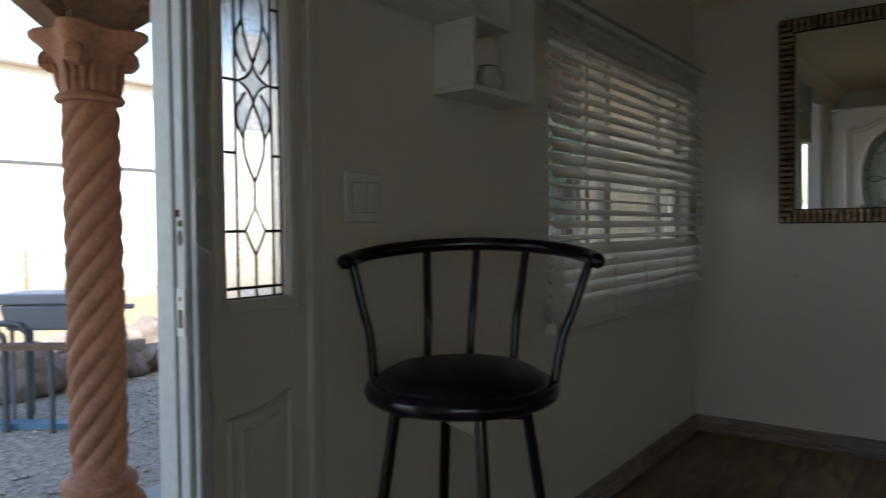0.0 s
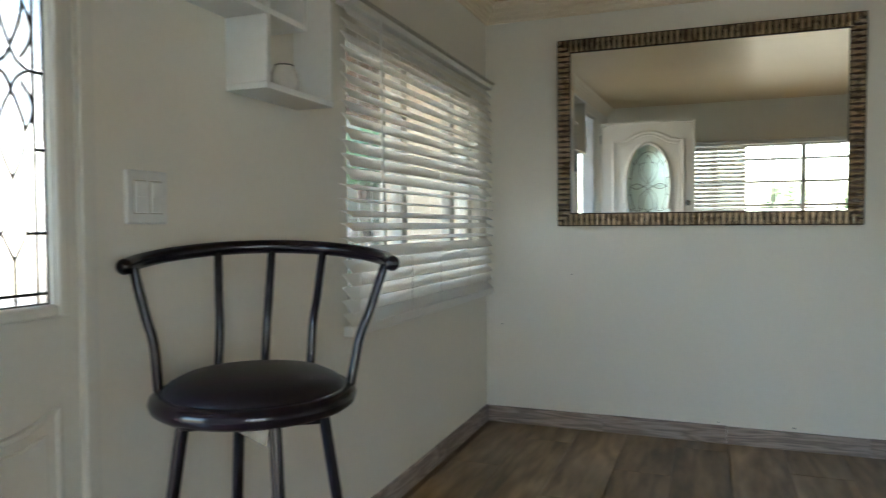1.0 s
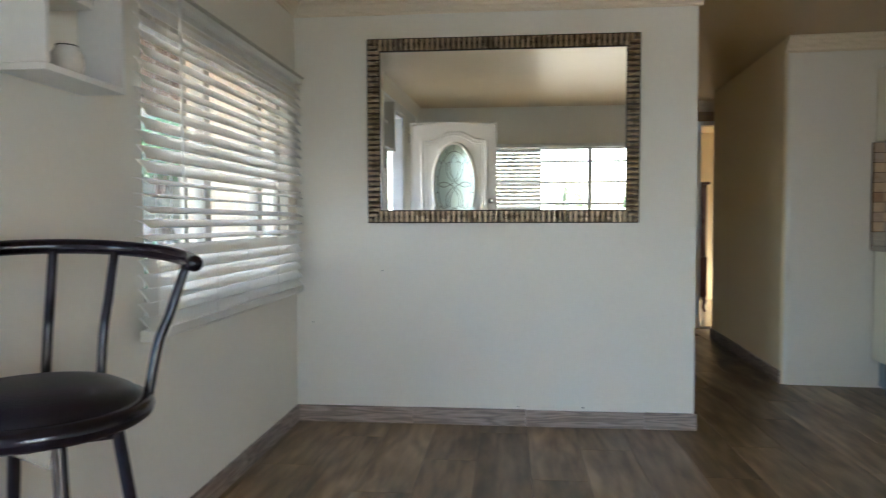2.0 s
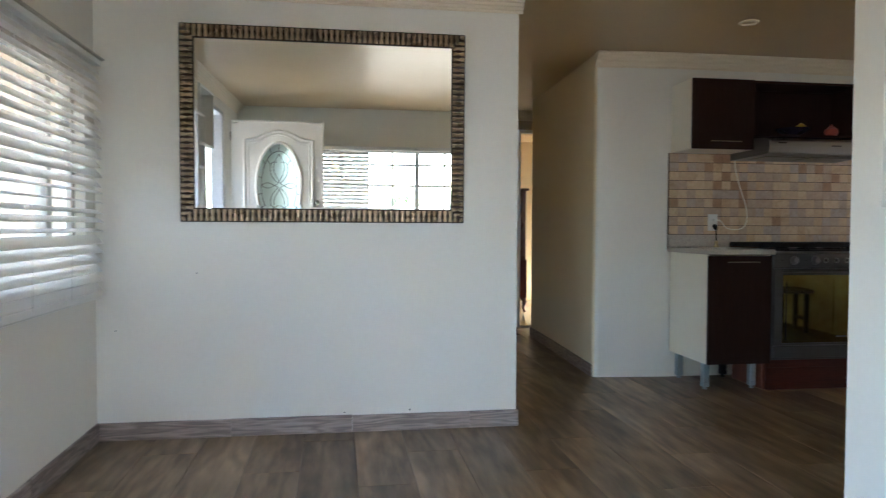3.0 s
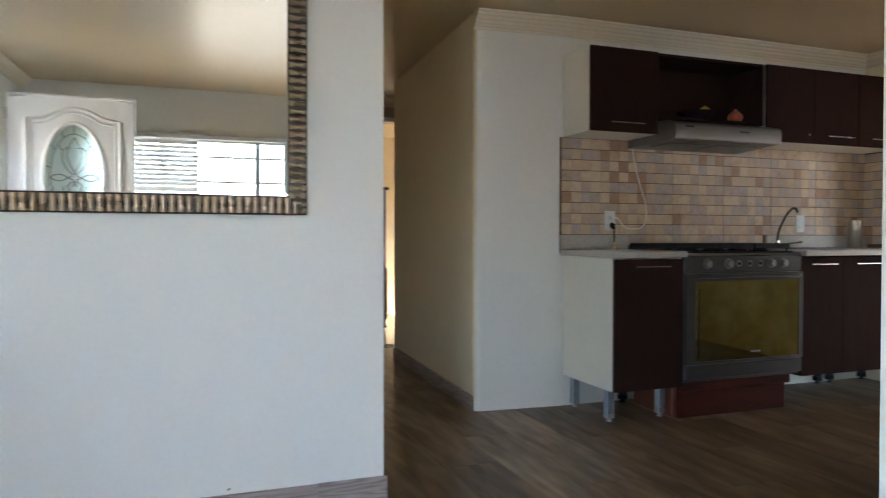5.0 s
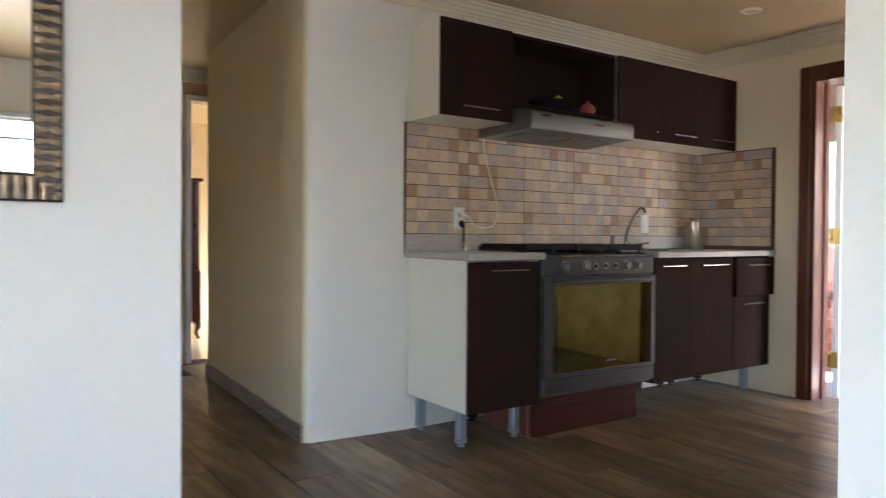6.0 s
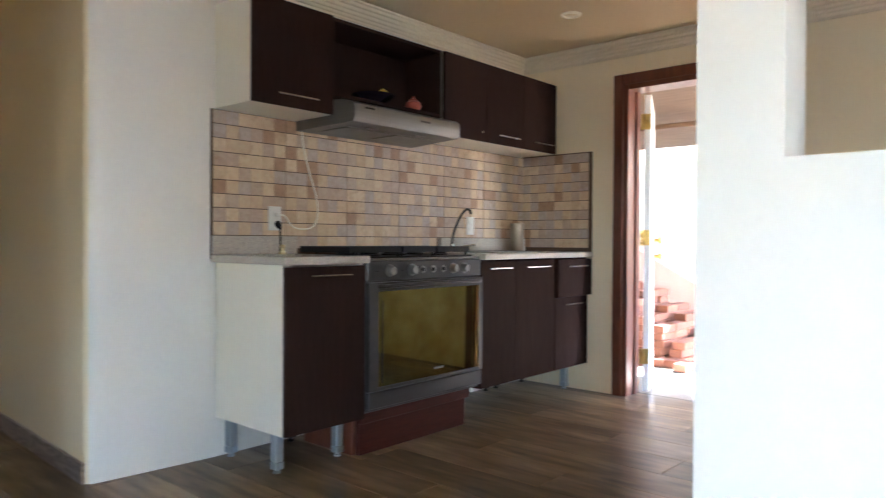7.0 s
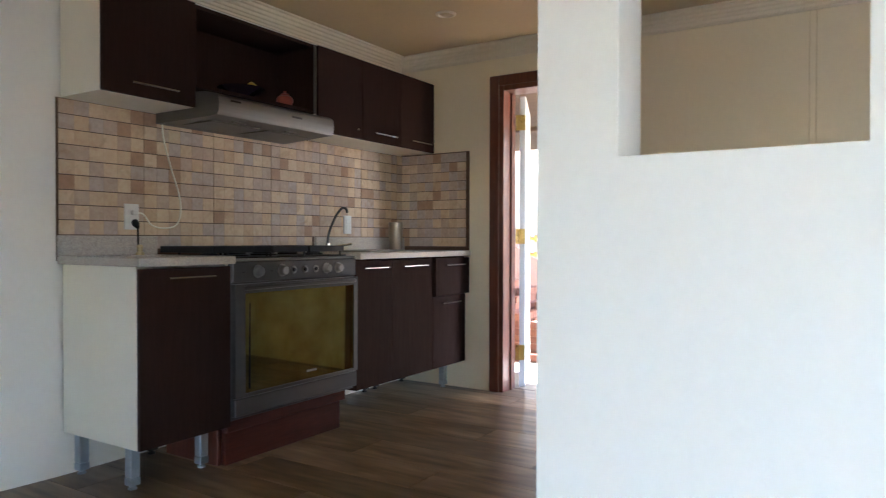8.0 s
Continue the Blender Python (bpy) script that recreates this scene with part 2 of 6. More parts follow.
def setting(name, bm, mat, label="", smooth=False):
    return tagged(new(name, finish(name, bm, mat, smooth)), label, kind="structure")


# ---- plan ----
XW, XE = 2.355, 8.25            # window wall, kitchen's door wall
YM, YK, YS = 8.20, 9.25, 3.30   # mirror wall, kitchen's back wall, south wall
CEILING = 2.262
WALL_END, PART_X, PART_Y = 4.45, 5.31, 6.845
DOOR = (4.33, 5.262, -0.05, 2.06)
SIDELIGHT = (5.262, 5.545, -0.05, 2.06)
WIN_W = (6.62, 8.06, 0.80, 1.77)
WIN_S = (2.85, 5.25, 0.45, 1.80)
HALL_X, HALL_CORNER, HALL_END, NORTH = 5.29, 11.2, 11.75, 14.3
KDOOR = (7.70, 8.47, -0.05, 1.99)


def prism(points, z0, z1):
    bm = bmesh.new()
    lo = [bm.verts.new((x, y, z0)) for x, y in points]
    hi = [bm.verts.new((x, y, z1)) for x, y in points]
    n = len(points)
    for k in range(n):
        bm.faces.new((lo[k], lo[(k + 1) % n], hi[(k + 1) % n], hi[k]))
    bm.faces.new(lo[::-1]); bm.faces.new(hi)
    return bm


setting("wall_west", wall_mesh("x", XW, XW - 0.12, YS - 0.16, NORTH + 0.16, -0.05, CEILING + 0.1, [DOOR, SIDELIGHT, WIN_W]), WALL, "off-white painted wall with front door and window")
setting("wall_south", wall_mesh("y", YS, YS - 0.16, XW, XE, -0.05, CEILING + 0.1, [WIN_S]), WALL, "off-white painted wall with a wide window")
setting("wall_mirror", wall_mesh("y", YM, YM + 0.13, XW, WALL_END, -0.006, CEILING), WALL, "off-white painted wall that carries the mirror")
# The second opening is unseen, added to let light into the kitchen.
setting("wall_partition", wall_mesh("x", PART_X, PART_X + 0.12, YS, PART_Y, -0.006, CEILING, [(6.362, 6.705, 1.122, 1.95), (3.6, 6.20, 0.95, 2.10)]), WALL, "white painted partition with a small pass-through and an added unseen opening")
# Warm light is in the colour; the far-room opening is added, unseen.
setting("wall_east", wall_mesh("x", XE, XE + 0.16, YS - 0.16, NORTH + 0.16, -0.05, CEILING + 0.1, [KDOOR, (12.4, 13.7, 0.7, 2.0)]), WARMLIT, "kitchen wall with the back door, warm light painted in")
R = 0.045
cx_, cy_ = HALL_X - 0.004, YK + 0.038
corner = [(cx_ + R - R * math.sin(a), cy_ + R - R * math.cos(a)) for a in [radians(k * 15) for k in range(7)]]
kw = setting("wall_kitchen", prism([(XE, YK), (5.81, YK)] + corner + [(HALL_X + 0.08, HALL_CORNER), (HALL_X + 0.20, HALL_CORNER), (HALL_X + 0.14, YK + 0.18), (XE, YK + 0.14)], -0.006, CEILING), [WALL, WARMLIT], "off-white kitchen wall, warm hall light painted on its hall side", True)
# Hall side takes the warmer tone, in place of warm hall light.
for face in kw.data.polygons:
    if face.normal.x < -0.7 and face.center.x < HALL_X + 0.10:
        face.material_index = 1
setting("wall_hall_west", wall_mesh("x", WALL_END - 0.13, WALL_END, YM + 0.13, HALL_END, -0.006, CEILING), WARMLIT, "hall wall with warm light painted in")
setting("wall_hall_end", wall_mesh("y", HALL_END, HALL_END + 0.12, XW, XE, -0.006, CEILING, [(5.40, 6.12, -0.006, 2.03)]), HALLDIM, "wall at the hall's end, dim warm light painted tan")
setting("wall_hall_side", wall_mesh("x", 6.5, 6.6, YK + 0.14, HALL_END, -0.006, CEILING), HALLDIM, "wall beside the hall, dim warm light painted tan")
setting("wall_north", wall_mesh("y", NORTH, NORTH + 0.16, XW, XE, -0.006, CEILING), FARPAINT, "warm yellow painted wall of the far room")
setting("ceiling", box(XW, YS, CEILING, XE, NORTH, CEILING + 0.1), CEIL, "ceiling, toned tan for the dim warm light overhead")
# The south overhang is unseen, added to keep sun off the window.
setting("roof", box(XW - 0.16, YS - 1.1, CEILING + 0.1, XE + 0.16, NORTH + 0.3, CEILING + 0.25), GROUT)
floor = setting("floor", box(XW - 0.16, YS, -0.09, XE + 0.2, NORTH, -0.006), GROUT, "brown wood-look plank tile floor")
# Made-up block, out of view, that casts shade on the hillside.
setting("shade_block", box(XW - 0.14, 7.3, CEILING + 0.2505, XE + 0.1, NORTH + 0.15, 6.2), WALL, "unseen block above the rear rooms, added to shade the hillside")
SAND = material("dry_scrub_ground", (0.30, 0.225, 0.135), 0.95, second=(0.17, 0.135, 0.075), scale=2, fine=50, amount=0.95, bump=0.6)
GRAVEL = material("gravel", (0.46, 0.375, 0.285), 0.95, second=(0.15, 0.12, 0.09), scale=22, fine=80, amount=0.95, bump=1.0)
PLASTER = material("beige_plaster", (0.52, 0.43, 0.31), 0.8, second=(0.44, 0.36, 0.255), scale=2, fine=30, bump=0.3)
# Made-up wall that gives the blind a beige backdrop.
setting("wall_backdrop", box(1.50, 8.62, -0.12, XW - 0.1205, 8.76, 2.33), PLASTER, "beige plastered backdrop added behind the blind")
setting("ground", box(-70, -70, -0.4, 70, 70, -0.10), SAND, "dry brown scrubby ground in the sun")
setting("gravel_yard", box(-2.6, 3.0, -0.10, 0.55, 10.8, -0.092), GRAVEL, "grey gravel yard beside the porch")


def crown(name, start, end, out):
    pr = [(0, -0.098), (0.010, -0.098), (0.010, -0.086), (0.017, -0.082), (0.022, -0.070), (0.030, -0.066), (0.034, -0.052), (0.044, -0.047),
          (0.049, -0.033), (0.060, -0.028), (0.064, -0.014), (0.074, -0.010), (0.074, 0), (0, 0)]
    setting(name, extrude_profile(pr, start, end, out), CROWN, "cream stepped crown moulding")


crown("trim_crown_corner", (HALL_X - 0.014, YK + 0.038, CEILING), (5.8095, YK, CEILING), (0, -1, 0))
crown("trim_crown_kitchen", (5.81, YK, CEILING), (XE, YK, CEILING), (0, -1, 0))
crown("trim_crown_east", (XE, YS, CEILING), (XE, YK - 0.005, CEILING), (-1, 0, 0))
crown("trim_crown_mirror", (XW, YM, CEILING), (WALL_END + 0.02, YM, CEILING), (0, -1, 0))
crown("trim_crown_west", (XW, YS, CEILING), (XW, YM - 0.005, CEILING), (1, 0, 0))
crown("trim_crown_hall", (WALL_END, HALL_END, CEILING), (6.5, HALL_END, CEILING), (0, -1, 0))


def baseboard(name, start, end, out, height=0.086):
    """Skirting of separate wood-look tiles laid end to end."""
    t = thing(name, "grey-brown wood-look tile skirting", "baseboard", kind="structure")
    s, e, o = Vector(start), Vector(end), Vector(out)
    length, d, at = (e - s).length, (e - s).normalized(), 0.0
    step = [0.62, 0.60, 0.61]
    k = 0
    while at < length - 0.01:
        b = min(at + step[k % 3], length)
        p, q = s + d * (at + 0.0008), s + d * (b - 0.0008)
        lift = 0.0015 * math.sin(k * 2.1)
        part("board", extrude_profile([(0, 0), (0.013, 0), (0.013, height - 0.003 + lift), (0.010, height + lift), (0, height + lift)], p, q, o), BASE, t)
        at, k = b, k + 1
    return t


# Strip added to stand in for a light vertical band here.
setting("trim_wall_strip", box(XE - 0.011, 6.648, 0.0, XE - 0.0005, 6.682, CEILING - 0.099, 0.005, segments=2), WARMLIT, "narrow raised strip up the wall, in place of a light band")
baseboard("baseboard_mirror", (XW + 0.013, YM, 0), (WALL_END + 0.012, YM, 0), (0, -1, 0))
baseboard("baseboard_west", (XW, 5.60, 0), (XW, YM, 0), (1, 0, 0))
baseboard("baseboard_hall", (HALL_X - 0.002, YK + 0.038 + R * 0.5, 0), (HALL_X + 0.08, HALL_CORNER, 0), (-1, 0, 0))
baseboard("baseboard_hall_end", (WALL_END, HALL_END, 0), (5.31, HALL_END, 0), (0, -1, 0))

# ---- living room ----
def big_mirror():
    w, h, b = 1.40, 0.957, 0.067
    t = thing("wall_mirror", "large rectangular mirror in a ribbed antique silver frame", "mirror")
    t.matrix_basis = pose(2.757, 8.196, 1.073, 1.1, 0, 0)
    i, g = b - 0.008, 0.024     # glass runs under the frame; bevelled rim
    bm = bmesh.new()
    ring = lambda d, y: [bm.verts.new(p) for p in ((i + d, y, i + d), (w - i - d, y, i + d), (w - i - d, y, h - i - d), (i + d, y, h - i - d))]
    back, edge, flat = ring(0, -0.002), ring(0, -0.0147), ring(g, -0.0140)
    for a, c in ((back, edge), (edge, flat)):
        for k in range(4):
            bm.faces.new((a[k], a[(k + 1) % 4], c[(k + 1) % 4], c[k]))
    bm.faces.new(flat); bm.faces.new(back[::-1])
    part("mirror_glass", bm, MIRROR, t, "clear bevelled silver glass")
    for name, length, m in (("bottom_rail", w, Matrix.Identity(4)), ("top_rail", w, pose(w, 0, h, 0, 180, 0)), ("side_rail", h, pose(w, 0, 0, 0, -90, 0)), ("side_rail", h, pose(0, 0, h, 0, 90, 0))):
        # each rail: mitred dark backing with rounded ribs across it
        bm = bmesh.new()
        a = [bm.verts.new(p) for p in ((0, 0, 0), (length, 0, 0), (length - b, 0, b), (b, 0, b))]
        c = [bm.verts.new(p) for p in ((0, -0.020, 0), (length, -0.020, 0), (length - b, -0.020, b), (b, -0.020, b))]
        for k in range(4):
            bm.faces.new((a[k], a[(k + 1) % 4], c[(k + 1) % 4], c[k]))
        bm.faces.new(c); bm.faces.new(a[::-1])
        bm.transform(m)
        rail = part(name, bm, FRAME_DARK, t)
        bm = bmesh.new()
        n = round(length / 0.0277)
        st = length / n
        for k in range(n):
            x = (k + 0.5) * st
            z1 = min(b - 0.006, x + 0.004, length - x + 0.004)
            if z1 < 0.010:
                continue
            zs = [0.004, 0.010, 0.020, 0.030, 0.037, 0.045, 0.055, 0.064]
            zs = [z for z in zs if z < z1 - 0.004] + [z1]
            rows = []
            for z in zs:
                u = z / b
                wide = 0.0092 * (0.66 + 0.44 * abs(math.cos(math.pi * u * 1.05)))
                high = 0.022 + 0.016 * math.sin(math.pi * min(max(u, 0.05), 0.95)) ** 0.5 - 0.005 * math.exp(-((u - 0.5) / 0.16) ** 2)
                rows.append([bm.verts.new((x + wide * q, -0.0202 - (high - 0.0202) * (1 - q * q), z)) for q in (-1, -0.7, -0.35, 0, 0.35, 0.7, 1)])
            for r0, r1 in zip(rows, rows[1:]):
                for q in range(6):
                    bm.faces.new((r0[q], r0[q + 1], r1[q + 1], r1[q]))
            bm.faces.new(rows[0][::-1]); bm.faces.new(rows[-1])
        bm.transform(m)
        part("ribs", bm, FRAME_GOLD, rail, "worn silver ribs", True, "stuff")
        bm = bmesh.new()
        for z0, z1 in ((0.0, 0.0035), (b - 0.005, b - 0.001)):
            zc = (z0 + z1) / 2
            tube([(zc, -0.022, zc), (length - zc, -0.022, zc)], 0.0032, 6, bm)
        bm.transform(m)
        part("bead", bm, FRAME_DARK, rail, "", True)
    return t


big_mirror()


def bar_stool(x, y, turn):
    """Seen from the open front, the back rail stands on the +y side."""
    t = thing("bar_stool", "black metal bar stool with round vinyl seat and curved spindle back", "stool", (x, y, 0), turn)
    H = 0.772
    part("seat", lathe([(0, H + 0.012), (0.09, H + 0.009), (0.145, H - 0.001), (0.172, H - 0.014), (0.183, H - 0.026), (0.185, H - 0.036), (0, H - 0.036)], 48), VINYL, t, "padded black vinyl", True)
    ring = [(0.165, H - 0.029), (0.196, H - 0.029), (0.206, H - 0.036), (0.210, H - 0.048), (0.206, H - 0.060), (0.195, H - 0.068), (0.165, H - 0.068)]
    part("seat_ring", lathe(ring, 56), BLACKMETAL, t, "glossy black metal", True)
    part("swivel_plate", box(-0.13, -0.13, H - 0.081, 0.13, 0.13, H - 0.069, 0.003), BLACKMETAL, t)
    arc = [radians(a) for a in (-8, 14, 36, 58, 74, 90, 106, 122, 144, 164, 182)]
    rail = []
    for a in arc:
        c = math.sin(a)
        rail.append((0.017 + 0.274 * math.cos(a), 0.03 + 0.215 * math.sin(a), 0.996 + 0.032 * max(c, 0) ** 1.2))
    part("back_rail", tube(smooth_line(rail, 5), 0.0165, 14), BLACKMETAL, t, "curved tube with rounded ends", True)
    for p in (rail[0], rail[-1]):
        b2 = bmesh.new()
        bmesh.ops.create_uvsphere(b2, u_segments=14, v_segments=8, radius=0.0172)
        b2.transform(Matrix.Translation(p))
        part("rail_cap", b2, BLACKMETAL, t, "", True)
    for a, top in ((2, 2), (55, 60), (88, 88), (119, 116), (174, 178)):
        a, top = radians(a), radians(top)
        lo = Vector((0.196 * math.cos(a), 0.196 * math.sin(a), H - 0.045))
        hi = Vector((0.017 + 0.260 * math.cos(top), 0.03 + 0.212 * math.sin(top), 0.990 + 0.032 * max(math.sin(top), 0) ** 1.2))
        k1 = lo.lerp(hi, 0.40) + Vector((-0.010 * math.cos(a), -0.010 * math.sin(a), 0))
        k2 = lo.lerp(hi, 0.62) + Vector((-0.005 * math.cos(a), -0.005 * math.sin(a), 0))
        part("spindle", tube(smooth_line([lo, k1, k2, hi], 6), 0.0098, 10), BLACKMETAL, t, "", True)
    for k in range(4):
        a = radians(18 + 90 * k)
        d = Vector((math.cos(a), math.sin(a), 0))
        leg = part("leg", tube([d * 0.142 + Vector((0, 0, H - 0.070)), d * 0.248 + Vector((0, 0, 0.012))], 0.0125, 12), BLACKMETAL, t, "", True)
        part("foot_cap", lathe([(0.014, 0.0), (0.016, 0.004), (0.0155, 0.03), (0.012, 0.032)], 12, at=tuple(d * 0.248)), IRON, leg, "black plastic cap", True)
    bm = bmesh.new()
    g = [bm.verts.new(p) for p in ((-0.03, -0.135, H - 0.0815), (0.035, -0.135, H - 0.0815), (0.030, -0.140, H - 0.117))]
    f = bm.faces.new(g)
    ex = bmesh.ops.extrude_face_region(bm, geom=[f])
    for v in ex["geom"]:
        if isinstance(v, bmesh.types.BMVert):
            v.co.y += 0.006
    part("gusset", bm, BLACKMETAL, t)
    return t


bar_stool(2.617, 5.737, 32)


def window_frame(t, axis, pos, u0, u1, z0, z1, mullions, bars, mat, glass=True):
    """Frame, mullions, glazing bars and panes of a window in a wall across the axis."""
    def bx(a0, a1, c0, c1, d0, d1, bv=0.003):
        return box(d0, a0, c0, d1, a1, c1, bv) if axis == "x" else box(a0, d0, c0, a1, d1, c1, bv)
    fr = 0.045
    for c0, c1 in ((z0, z0 + fr), (z1 - fr, z1)):
        part("frame_rail", bx(u0, u1, c0, c1, pos - 0.03, pos + 0.03), mat, t)
    for a0, a1 in ((u0, u0 + fr), (u1 - fr, u1)):
        part("frame_stile", bx(a0, a1, z0 + fr + 0.001, z1 - fr - 0.001, pos - 0.03, pos + 0.03), mat, t)
    for m in mullions:
        part("mullion", bx(m - 0.028, m + 0.028, z0 + fr + 0.001, z1 - fr - 0.001, pos - 0.026, pos + 0.026), mat, t)
    for u, v in bars[0]:
        part("glazing_bar", bx(u - 0.013, u + 0.013, z0 + fr + 0.001, z1 - fr - 0.001, pos - 0.008, pos + 0.008), mat, t)
    for z in bars[1]:
        part("glazing_bar", bx(u0 + fr, u1 - fr, z - 0.012, z + 0.012, pos - 0.0105, pos + 0.0105), mat, t)
    if glass:
        edges = [u0 + fr, *mullions, u1 - fr]
        for a, b in zip(edges, edges[1:]):
            o = part("pane", bx(a + 0.002, b - 0.002, z0 + fr, z1 - fr, pos - 0.003, pos + 0.001, 0), GLASS, t)
            o.visible_shadow = False


wt = thing("window_1", "white framed window behind a slatted blind", "window", kind="structure")
# White frame, darkened in colour to hold back the daylight on it.
window_frame(wt, "x", XW - 0.07, WIN_W[0], WIN_W[1], WIN_W[2], WIN_W[3], [7.20, 7.78], ([(7.05, 0)], []), DIMWHITE)
part("window_sill", box(XW - 0.13, WIN_W[0], WIN_W[2] - 0.03, XW + 0.02, WIN_W[1], WIN_W[2] - 0.001, 0.004), WHITE, wt)
ws = thing("window_2", "wide white window with glazing bars, bright with daylight", "window", kind="structure")
window_frame(ws, "y", YS - 0.08, WIN_S[0], WIN_S[1], WIN_S[2], WIN_S[3], [3.55, 4.46], ([(3.87, 0), (4.16, 0), (4.80, 0), (5.02, 0)], [1.10, 1.36, 1.61]), WHITE)
part("window_sill", box(WIN_S[0], YS - 0.16, WIN_S[2] - 0.03, WIN_S[1], YS + 0.03, WIN_S[2] - 0.001, 0.004), WHITE, ws)


def slat_mesh(length, width=0.053, thick=0.0028):
    """A slightly crowned slat along y, centred on its axis."""
    bm = bmesh.new()
    rows = []
    for k in range(5):
        u = (k / 4 - 0.5) * width
        c = 0.0025 * (1 - (2 * k / 4 - 1) ** 2)
        rows.append([bm.verts.new((u, y, c + s)) for y in (0, length) for s in (0, thick)])
    for a, b in zip(rows, rows[1:]):
        bm.faces.new((a[0], b[0], b[2], a[2])); bm.faces.new((a[1], a[3], b[3], b[1]))
        bm.faces.new((a[0], a[1], b[1], b[0])); bm.faces.new((a[2], b[2], b[3], a[3]))
    bm.faces.new((rows[0][0], rows[0][2], rows[0][3], rows[0][1])); bm.faces.new((rows[-1][0], rows[-1][1], rows[-1][3], rows[-1][2]))
    return bm




def venetian_blind():
    y0, y1, top, x = 6.545, 8.125, 1.825, 2.392
    t = thing("venetian_blind", "cream slatted blind, half open, closed near the sill", "blind", (0, 0, 0))
    part("headrail", box(XW + 0.004, y0, top - 0.026, x + 0.022, y1, top, 0.003), BLIND, t)
    part("top_seal", box(XW + 0.003, y0 - 0.004, top + 0.0005, x + 0.036, y1 + 0.004, top + 0.007, 0.001), DIMWHITE, t, "dark edge of the head rail")
    me = finish("slat", slat_mesh(y1 - y0), BLIND, True)
    rng = random.Random(4)
    n, zt, zb = 24, top - 0.046, 0.765
    for k in range(n):
        z = zt + (zb - zt) * k / (n - 1)
        tilt = 50 + 4 * math.sin(k * 0.8) if k < 13 else (20 + 8 * math.sin(k * 1.7) if k < 18 else 50)
        if k < 6:
            tilt = 55 - k
        ob = new("slat", me)
        ob.parent = t
        ob.matrix_basis = pose(x, y0 + rng.uniform(-0.004, 0.004), z, rng.uniform(-0.15, 0.15), tilt, 0)
    part("bottom_rail", box(x - 0.014, y0, 0.712, x + 0.026, y1, 0.748, 0.005, segments=2), BLIND, t)
    for yy in (6.68, 7.03, 7.34, 7.72, 8.03):
        cord = bmesh.new()
        for dx in (-0.024, 0.026):
            tube([(x + dx, yy, 0.735), (x + dx, yy, top - 0.04)], 0.0011, 5, cord)
        part("ladder_cord", cord, BLIND, t)
    part("tilt_wand", tube([(x + 0.046, 6.72, top - 0.03), (x + 0.048, 6.722, 1.22)], 0.0038, 6), PLASTIC, t, "clear plastic wand")
    part("pull_cord", tube(smooth_line([(x + 0.044, 6.56, 0.99), (x + 0.040, 6.58, 0.75), (x + 0.03, 6.70, 0.716), (x + 0.03, 7.3, 0.712), (x + 0.03, 8.1, 0.716)], 4), 0.0016, 5), BLIND, t)
    for yy in (6.9, 7.25, 7.6):
        part("cord_plug", lathe([(0, 0.004), (0.011, 0.004), (0.012, 0.010), (0, 0.013)], 12, at=(x, yy, 0.710)), PLASTIC, t)


venetian_blind()


SLATWHITE = material("white_slat", (0.74, 0.73, 0.70), 0.45, bump=0.02)


def south_blind():
    t = thing("venetian_blind", "white slatted blind hanging across part of a bright window", "blind")
    me = finish("slat", slat_mesh(1.05), BLIND, True)
    part("headrail", box(2.83, YS + 0.004, 1.775, 5.27, YS + 0.05, 1.82, 0.003), SLATWHITE, t)
    for k in range(28):
        ob = new("slat", me)
        ob.parent = t
        ob.matrix_basis = pose(3.87, YS + 0.030, 1.735 - k * 0.045, 0, 0, 90) @ pose(0, 0, 0, 0, 46, 0)
    part("bottom_rail", box(2.83, YS + 0.010, 0.47, 3.87, YS + 0.045, 0.49, 0.003), SLATWHITE, t)
    for xx in (2.95, 3.35, 3.75):
        part("ladder_cord", tube([(xx, YS + 0.052, 0.48), (xx, YS + 0.052, 1.78)], 0.0012, 5), SLATWHITE, t)


south_blind()


DARKRIM = material("dark_rim_glaze", (0.05, 0.03, 0.022), 0.3, bump=0.0)


def cube_shelf():
    t = thing("cube_shelf", "white interlocking cube wall shelf", "shelf")
    d0, d1, k = XW + 0.001, XW + 0.126, 0.016
    def board(u0, u1, z0, z1, d=d1):
        part("board", box(d0, u0, z0, d, u1, z1, 0.0015), WHITE, t)
    ay0, ay1, az0, az1 = 5.60, 6.175, 1.603, 2.06
    by0, by1, bz0, bz1 = 5.990, 6.315, 1.420, 1.82
    board(ay0, ay1, az0, az0 + k); board(ay0, ay1, az1 - k, az1)
    board(ay0, ay0 + k, az0 + k + 0.0005, az1 - k - 0.0005); board(ay1 - k, ay1, az0 + k + 0.0005, az1 - k - 0.0005)
    board(by0, by1, bz0, bz0 + k)
    board(by0, by0 + k, bz0 + k + 0.0005, az0 - 0.0005); board(by0, by0 + k, az0 + k + 0.0005, bz1 - 0.0005, d1 - 0.001)
    board(by1 - k, by1, bz0 + k + 0.0005, bz1 - 0.0005)
    board(by0, ay1 - k - 0.0005, bz1, bz1 + k, d1 - 0.001); board(ay1 + 0.0005, by1, bz1, bz1 + k)


cube_shelf()
sp_ = thing("small_pot", "small round glazed white pot on the shelf", "pot", (XW + 0.066, 6.155, 1.4365))
part("body", lathe([(0, 0), (0.024, 0), (0.034, 0.012), (0.040, 0.034), (0.037, 0.054), (0.028, 0.068), (0.025, 0.075), (0.021, 0.072), (0.020, 0.055), (0, 0.052)], 28), material("glazed_ceramic", (0.70, 0.67, 0.61), 0.15, bump=0.0), sp_, "", True)
